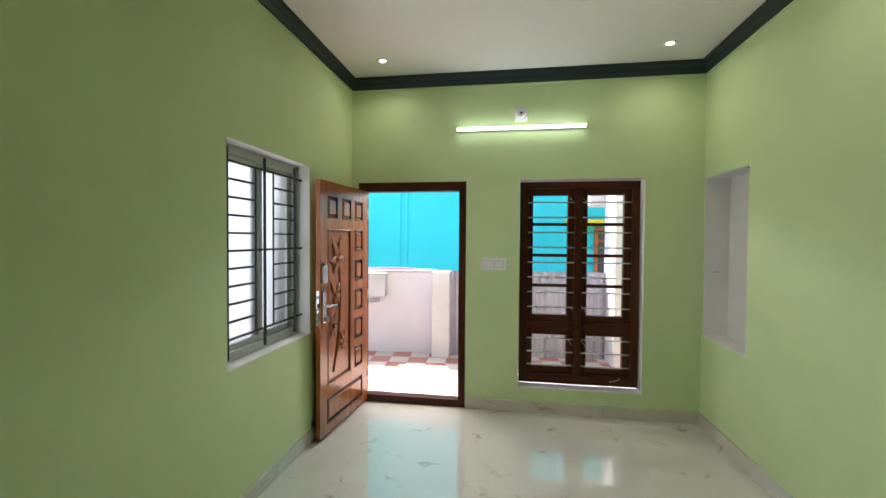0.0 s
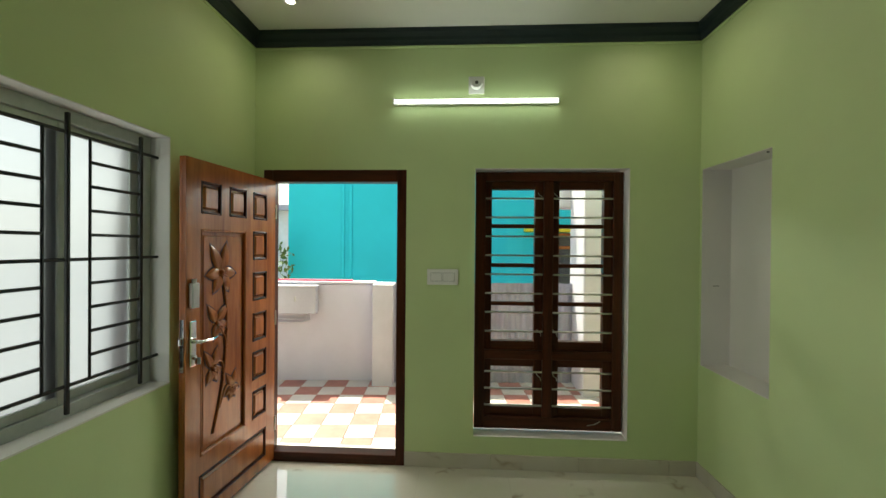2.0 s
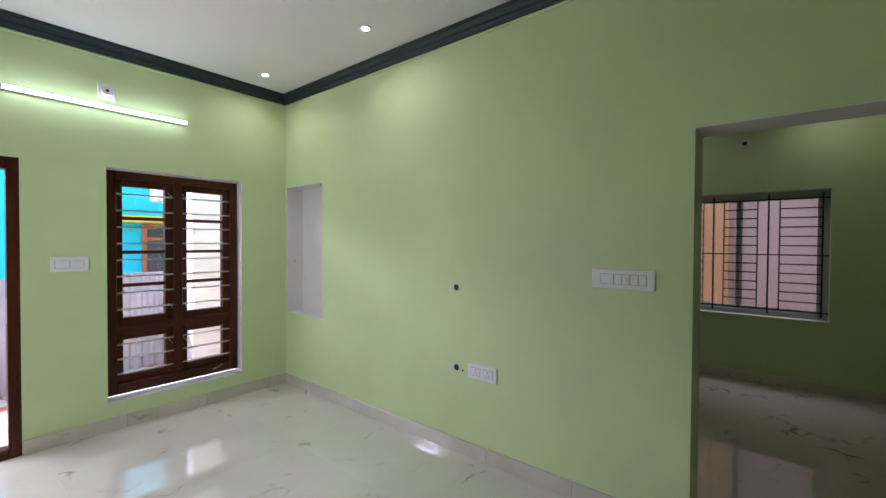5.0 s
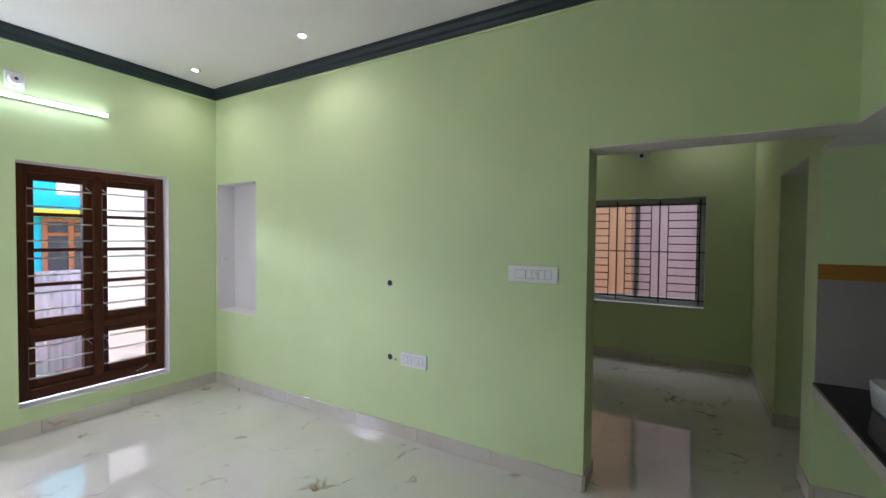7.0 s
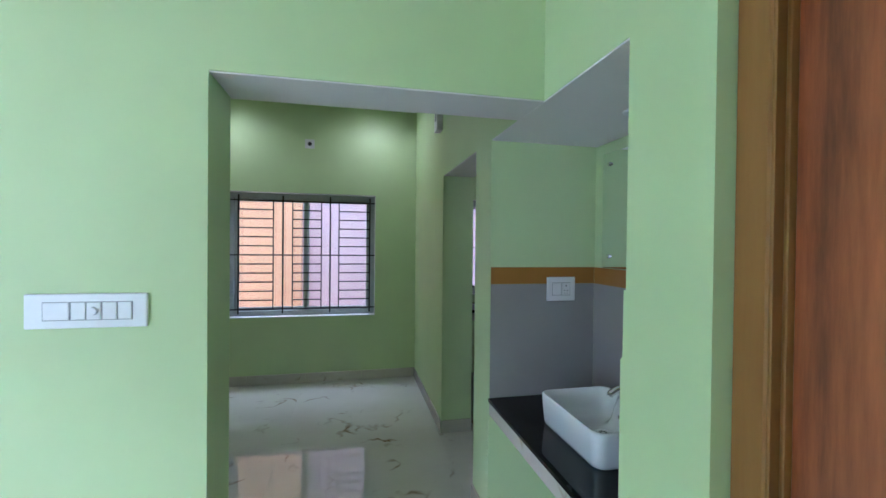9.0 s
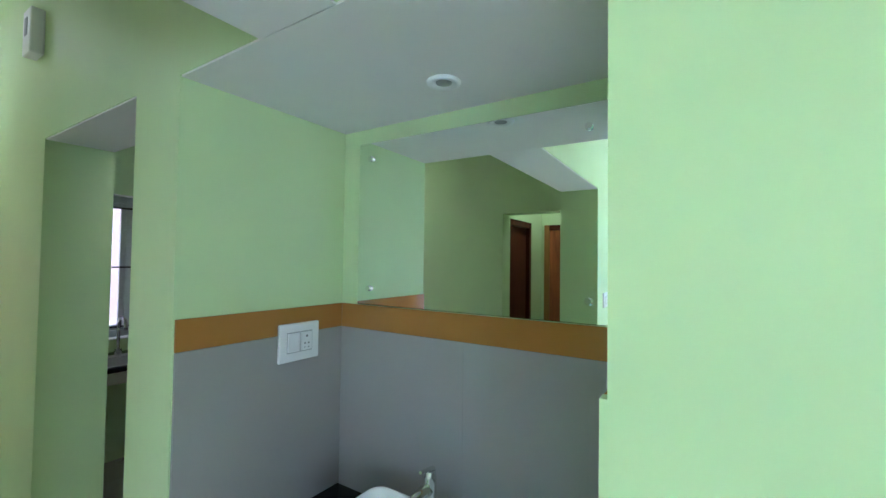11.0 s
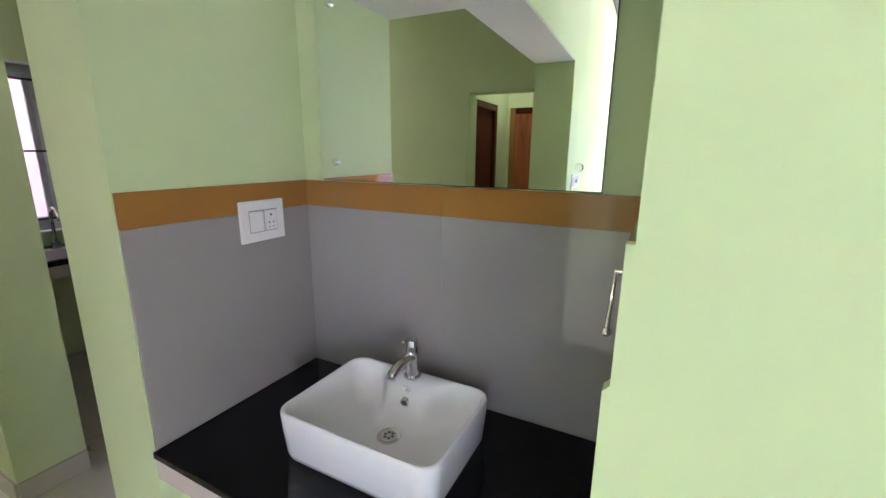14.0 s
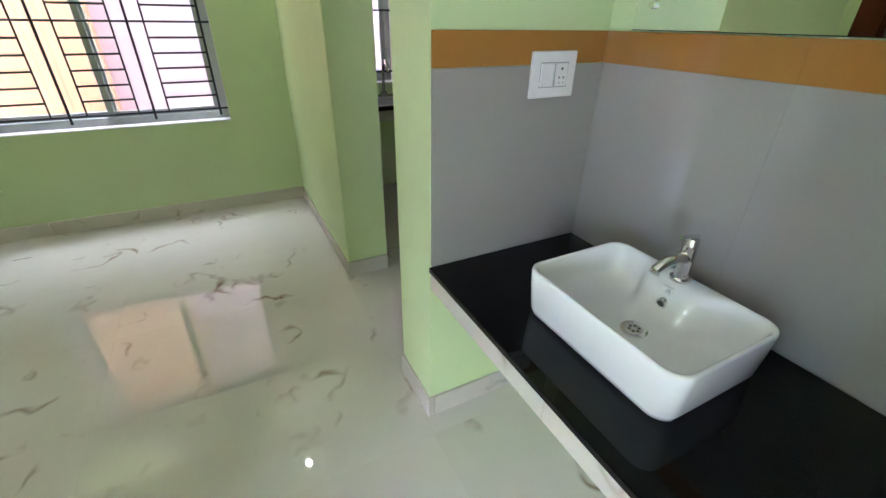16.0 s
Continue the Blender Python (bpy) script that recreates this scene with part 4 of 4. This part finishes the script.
trap = thing("waste_pipe", (1.80, -1.40, 0.0), "chrome bottle trap under the counter", "pipe")
bm = rod(bmesh.new(), (0, 0, 0.40), (0, 0, 0.63), 0.016, 14)
rod(bm, (0, 0, 0.30), (0, 0, 0.42), 0.032, 18)
tube_along(bm, [(0, 0, 0.40), (0, -0.10, 0.40), (0, -0.24, 0.40)], 0.014, 12)
part("trap", bm, CHROME, trap, smooth=True)
valve = thing("angle_valve", (2.10, NY, 0.42), "small chrome angle valve on the wall below counter", "valve")
bm = rod(bmesh.new(), (0, 0, 0), (0, 0.05, 0), 0.012, 12)
rod(bm, (0, 0.04, 0), (0, 0.04, 0.05), 0.009, 12)
part("body", bm, CHROME, valve)

# ---- bathroom door in the back wall ----
door_2 = thing("door_2", (0, 0, 0), "closed red-brown wooden door in an ochre painted frame", "door")
door_2["kind"] = "structure"
f2 = part("door_frame", abox(0.845, 0.918, YB - 0.140, YB - 0.045, 0.0, 2.073, 0.004), OCHRE, door_2, "ochre painted door frame")
part("jamb", abox(0.102, 0.175, YB - 0.140, YB - 0.045, 0.0, 2.073, 0.004), OCHRE, f2)
part("head", abox(0.175, 0.845, YB - 0.140, YB - 0.045, 2.0, 2.073, 0.004), OCHRE, f2)
part("bead", abox(0.838, 0.846, YB - 0.057, YB - 0.048, 0.0, 2.0, 0.002), OCHRE, f2)
part("rebate", abox(0.836, 0.845, YB - 0.140, YB - 0.080, 0.0, 2.0, 0.002), OCHRE, f2)
lf = part("door_leaf", abox(0.178, 0.835, YB - 0.130, YB - 0.095, 0.008, 1.995, 0.003), BATH, door_2, "red-brown wood-grained leaf")
part("handle", rod(bmesh.new(), (0.24, YB - 0.095, 1.0), (0.24, YB - 0.05, 1.0), 0.012), STEEL, lf)

# ---- lobby doors seen in the mirror ----
door_3 = thing("door_3", (0, 0, 0), "closed brown wooden door at the lobby's end", "door")
door_3["kind"] = "structure"
f3 = part("door_frame", abox(2.08, 2.15, 2.70, 2.749, 0.0, 2.07, 0.004), DARK_Z, door_3)
part("jamb", abox(2.83, 2.90, 2.70, 2.749, 0.0, 2.07, 0.004), OCHRE, f3)
part("head", abox(2.15, 2.83, 2.70, 2.749, 2.0, 2.07, 0.004), DARK_X, f3)
part("door_leaf", abox(2.15, 2.83, 2.715, 2.745, 0.01, 2.0, 0.003), BATH, door_3)
door_4 = thing("door_4", (0, 0, 0), "dark wooden door frame of the lobby's side room", "door")
door_4["kind"] = "structure"
f4 = part("door_frame", abox(2.955, 3.05, 1.62, 1.69, 0.0, 2.07, 0.004), DARK_Z, door_4)
part("jamb", abox(2.955, 3.05, 2.28, 2.35, 0.0, 2.07, 0.004), DARK_Z, f4)
part("head", abox(2.955, 3.05, 1.69, 2.28, 2.0, 2.07, 0.004), DARK_Z, f4)
part("door_leaf", abox(3.0, 3.04, 1.69, 2.28, 0.01, 2.0, 0.003), DARK_Z, door_4)

# ---- kitchen glimpsed through its doorway ----
kc = thing("kitchen_counter", (0, 0, 0), "black granite kitchen counter on plastered supports", "counter")
part("worktop", abox(4.38, XE - 0.014, -3.37, -1.29, 0.81, 0.84, 0.003), GRANITE, kc)
part("front_edge", abox(4.395, 4.41, -3.36, -1.295, 0.73, 0.81), SKIRT, kc)
for y in (-1.40, -2.45, -3.3):
    part("support", abox(4.42, XE - 0.014, y - 0.04, y + 0.04, 0.0, 0.81), PUTTY, kc)
kt = thing("kitchen_tap", (4.80, -1.78, 0.841), "chrome swan-neck kitchen tap", "tap")
bm = tube_along(bmesh.new(), [(0, 0, 0), (0, 0, 0.20), (-0.01, 0, 0.25), (-0.05, 0, 0.285), (-0.10, 0, 0.275), (-0.125, 0, 0.23), (-0.128, 0, 0.20)], 0.012, 12)
part("spout", bm, CHROME, kt, smooth=True)
part("base", rod(bmesh.new(), (0, 0, 0), (0, 0, 0.05), 0.024, 18), CHROME, kt)
ks = thing("kitchen_sink", (4.62, -1.70, 0.841), "steel kitchen sink set in the counter", "sink")
bm = bmesh.new()
for q in ((-0.20, 0.20, -0.25, -0.235), (-0.20, 0.20, 0.235, 0.25), (-0.20, -0.185, -0.235, 0.235), (0.12, 0.20, -0.235, 0.235)):
    box(bm, *q, 0.0, 0.004, 0.001)
part("rim", bm, STEEL, ks)
part("bowl", abox(-0.185, 0.12, -0.235, 0.235, 0.0, 0.0015), GREYLINE, ks)

# ---- outside ----
PZ = -0.10
PY0, PY1 = YF + 0.2, 6.02
pavement = structure("pavement", abox(-4.5, 4.0, PY0, 6.6, -0.22, PZ - 0.012), GROUT, "red and cream chequered porch paving", "pavement")
structure("trim_door_step", abox(-1.36, -0.25, YF + 0.10, YF + 0.22, -0.2, 0.02), WHITE, "white step outside the front door", "step")
parapet = structure("wall_boundary", abox(-5.5, -1.03, 6.02, 6.17, -0.22, 1.07, 0.01), LIME, "lime washed low boundary wall", "wall")
part("coping", abox(-5.5, -1.03, 6.00, 6.19, 1.07, 1.10, 0.006), OLDLIME, parapet)
part("pillar", abox(-1.03, -0.785, 5.80, 6.17, -0.22, 1.085, 0.012, 2), OLDLIME, parapet, "weathered white gate pillar")
bm = bmesh.new()
N = 340
a = [bm.verts.new((-0.78 + i * 0.0165, 5.93 + 0.018 * (1 if i % 8 in (1, 2, 3) else (-0.2 if i % 8 in (5, 6, 7) else 0.4)), -0.15)) for i in range(N)]
b = [bm.verts.new((v.co.x, v.co.y, 1.10)) for v in a]
for i in range(N - 1):
    bm.faces.new((a[i], a[i + 1], b[i + 1], b[i]))
fence = thing("sheet_fence", (0, 0, 0), "grey corrugated galvanised sheet fence", "fence")
fs = part("sheet", bm, SHEET, fence)
fs.modifiers.new("thickness", 'SOLIDIFY').thickness = 0.002
for z in (0.12, 0.50, 0.92):
    bm = bmesh.new()
    n = 26
    ro = [[bm.verts.new((-0.57 + r * math.cos(2 * math.pi * i / n), 5.905, z + r * math.sin(2 * math.pi * i / n))) for i in range(4, n - 3)] for r in (0.050, 0.075)]
    for i in range(len(ro[0]) - 1):
        bm.faces.new((ro[0][i], ro[0][i + 1], ro[1][i + 1], ro[1][i]))
    box(bm, -0.57, -0.505, 5.903, 5.906, z - 0.008, z + 0.008)
    part("round_mark", bm, SIGNTEAL, fence, "teal printed round maker's mark")
    for dx, dz, w in ((0.02, -0.12, 0.07), (0.08, -0.24, 0.05)):
        part("print_bar", abox(-0.55 + dx, -0.55 + dx + w, 5.904, 5.906, z + dz, z + dz + 0.03), YELLOW, fence, "faded yellow print")
for x in (-0.73, 1.2, 3.1):
    part("post", abox(x - 0.025, x + 0.025, 5.96, 6.0, -0.22, 1.08, 0.003), SHEET, fence)

yard = Matrix.Translation((-0.84, 5.98, 0)) @ pose(0, 0, 0, 0, 0, 4.2) @ Matrix.Translation((0.9, -5.98, 0))
parapet.matrix_basis = yard
fence.matrix_basis = yard

meter = thing("meter_box", (-1.95, 6.02, 0.72), "weathered white electric meter box on the boundary wall", "meter box")
part("case", abox(-0.24, 0.24, -0.13, 0.0, 0.0, 0.32, 0.008, 2), OLDLIME, meter)
part("lid", abox(-0.25, 0.25, -0.145, 0.0, 0.32, 0.34, 0.004), OLDLIME, meter)
part("latch", abox(-0.01, 0.01, -0.138, -0.13, 0.15, 0.21, 0.002), STEEL, meter)
for dx in (0.0, 0.05):
    bm = tube_along(bmesh.new(), [(0.10 + dx, -0.03, 0.0), (0.10 + dx, -0.03, -0.05 - dx * 0.6), (0.05, -0.03, -0.075 - dx * 0.7), (-0.6, -0.03, -0.075 - dx * 0.7)], 0.011, 8)
    part("conduit", bm, OLDLIME, meter)
pipe = thing("plastic_pipe", (-1.5, 6.08, 1.112), "pink plastic pipe lying on the boundary wall", "pipe")
part("pipe", rod(bmesh.new(), (-0.9, 0.02, 0), (0.20, -0.03, 0), 0.012, 10), PINKPIPE, pipe)

for o in (meter, pipe):
    o.matrix_basis = yard @ o.matrix_basis
teal = thing("teal_house", (0, 9.5, -0.22), "tall teal painted neighbouring house with a yellow window band", "house")
part("wall", abox(-3.56, 7.5, 0.0, 6.0, 0.0, 6.2), TEAL, teal)
for x in (-2.40, -2.24):
    part("pilaster_strip", abox(x - 0.035, x + 0.035, -0.03, 0.0, 0.0, 6.2, 0.01), TEAL, teal)
part("yellow_band", abox(1.30, 3.4, -0.35, 0.0, 2.06, 2.19, 0.01), YELLOW, teal, "yellow painted sunshade")
hw = part("window", abox(1.95, 3.1, -0.02, 0.0, 0.95, 2.04), SLOT, teal, "brown framed window")
for x in (1.95, 2.32, 2.70, 3.07):
    part("frame", abox(x - 0.04, x + 0.04, -0.05, -0.02, 0.95, 2.04, 0.004), TEAK_Z, hw)
for z in (0.98, 1.75, 2.01):
    part("frame_rail", abox(1.99, 3.03, -0.045, -0.02, z - 0.03, z + 0.03, 0.004), TEAK_Z, hw)
part("parapet", abox(-3.62, 7.5, -0.05, 6.0, 6.2, 6.4), YELLOW, teal)

porch = thing("white_portal", (0, 6.25, -0.22), "white plastered gate portal with pillar and beam", "portal")
part("pillar", abox(1.42, 1.92, -0.62, 0.0, 0.0, 2.6, 0.02, 2), OLDLIME, porch)
part("beam", abox(1.22, 3.6, 0.0, 0.30, 2.25, 2.6, 0.02, 2), OLDLIME, porch)
far = thing("white_house", (-8.5, 17.0, -0.22), "distant pale grey and white house", "house")
part("wall", abox(-3.0, 3.8, 0.0, 5.0, 0.0, 3.1), OLDLIME, far)
part("roof", abox(-3.3, 4.1, -0.4, 5.2, 3.1, 3.3), SHEET, far)

side = structure("wall_side_boundary", abox(-3.3, -3.15, -4.0, 5.9, -0.22, 1.5), LIME, "lime washed side boundary wall", "wall")
peach = thing("peach_house", (6.75, 0, -0.22), "peach and pale pink painted neighbouring house", "house")
part("peach_wall", abox(0.0, 1.0, 0.42, 5.0, 0.0, 3.6), PEACH, peach, "peach painted wall")
# overhang out of view, added to dim the walls beyond the dining window
part("roof", abox(-1.22, 1.2, -5.3, 5.3, 3.6, 3.75), SHEET, peach, "unseen overhanging roof slab added to shade the walls")
part("pink_wall", abox(0.15, 1.0, -5.0, 0.42, 0.0, 3.6), LILAC, peach, "pale pink painted wall")


def shrub(at, size, seed):
    rnd = random.Random(seed)
    t = thing("shrub", at, "yellow-green leafy shrub behind the boundary wall", "shrub")
    for k in range(4):
        an = rnd.uniform(0, 6.28)
        tip = (0.35 * size * math.cos(an), 0.35 * size * math.sin(an), size * rnd.uniform(0.7, 1.0))
        part("branch", tube_along(bmesh.new(), [(0, 0, 0), (tip[0] * 0.3, tip[1] * 0.3, tip[2] * 0.5), tip], 0.02, 6, (0.03, 0.008)), BARK, t)
    bm = bmesh.new()
    for k in range(1400):
        d = Vector((rnd.gauss(0, 1), rnd.gauss(0, 1), rnd.gauss(0, 1))).normalized() * (rnd.random() ** 0.5)
        c = Vector((d.x * size * 0.55, d.y * size * 0.55, size * (0.66 + 0.40 * d.z)))
        q = Euler((rnd.uniform(0, 6.28), rnd.uniform(0, 6.28), rnd.uniform(0, 6.28))).to_matrix()
        s = rnd.uniform(0.04, 0.085)
        vs = [bm.verts.new(c + q @ Vector(p)) for p in ((-s, 0, 0), (0, -s * 0.42, 0.006), (s, 0, 0), (0, s * 0.42, 0.006))]
        bm.faces.new(vs)
    part("foliage", bm, LEAF, t)


shrub((-4.2, 8.6, -0.22), 2.0, 3)
shrub((-5.1, 9.4, -0.22), 2.2, 5)

# ---- tiles last ----
TW = 0.257
meshes = {}
for key, mt in (("r", REDTILE), ("c", CREAMTILE)):
    me = bpy.data.meshes.new("porch_tile")
    bm = abox(-TW / 2 + 0.002, TW / 2 - 0.002, -TW / 2 + 0.002, TW / 2 - 0.002, -0.012, 0.0, 0.0015)
    bm.to_mesh(me)
    bm.free()
    me.materials.append(mt)
    meshes[key] = me
SKEW = radians(4.2)                    # the yard runs a little askew to the house
for i in range(-12, 17):
    for j in range(-4, 5):
        x = -1.08 + TW * (i * math.cos(SKEW) - j * math.sin(SKEW))
        y = 5.12 + TW * (i * math.sin(SKEW) + j * math.cos(SKEW))
        o = new("porch_tile", meshes["c" if (i + j) % 2 else "r"])
        o.parent = pavement
        o.location = (x, y, PZ)
        o.rotation_euler = (0, 0, SKEW)

floor_ob = bpy.data.objects["floor"]
TX, TY = 0.6, 1.2
fm = bpy.data.meshes.new("floor_tile")
bm = abox(-TX / 2 + 0.0002, TX / 2 - 0.0002, -TY / 2 + 0.0002, TY / 2 - 0.0002, -0.010, 0.0)
bm.to_mesh(fm)
bm.free()
fm.materials.append(MARBLE)
for i in range(11):
    for j in range(7):
        x, y = XL + TX * (i + 0.5), -3.5 + 0.09 + TY * (j + 0.5)
        if y - TY / 2 > YF:
            continue
        if y + TY / 2 > YF or (x < 2.3 and y < -2.2):
            continue
        o = new("floor_tile", fm)
        o.parent = floor_ob
        o.location = (x, y, 0.0)
# cut row beneath the front wall
fc = bpy.data.meshes.new("floor_tile")
top = -3.5 + 0.09 + TY * 6
bm = abox(-TX / 2 + 0.0002, TX / 2 - 0.0002, top + 0.0002, YF + 0.1, -0.010, 0.0)
bm.to_mesh(fc)
bm.free()
fc.materials.append(MARBLE)
for i in range(6):
    o = new("floor_tile", fc)
    o.parent = floor_ob
    o.location = (XL + TX * (i + 0.5), 0, 0)
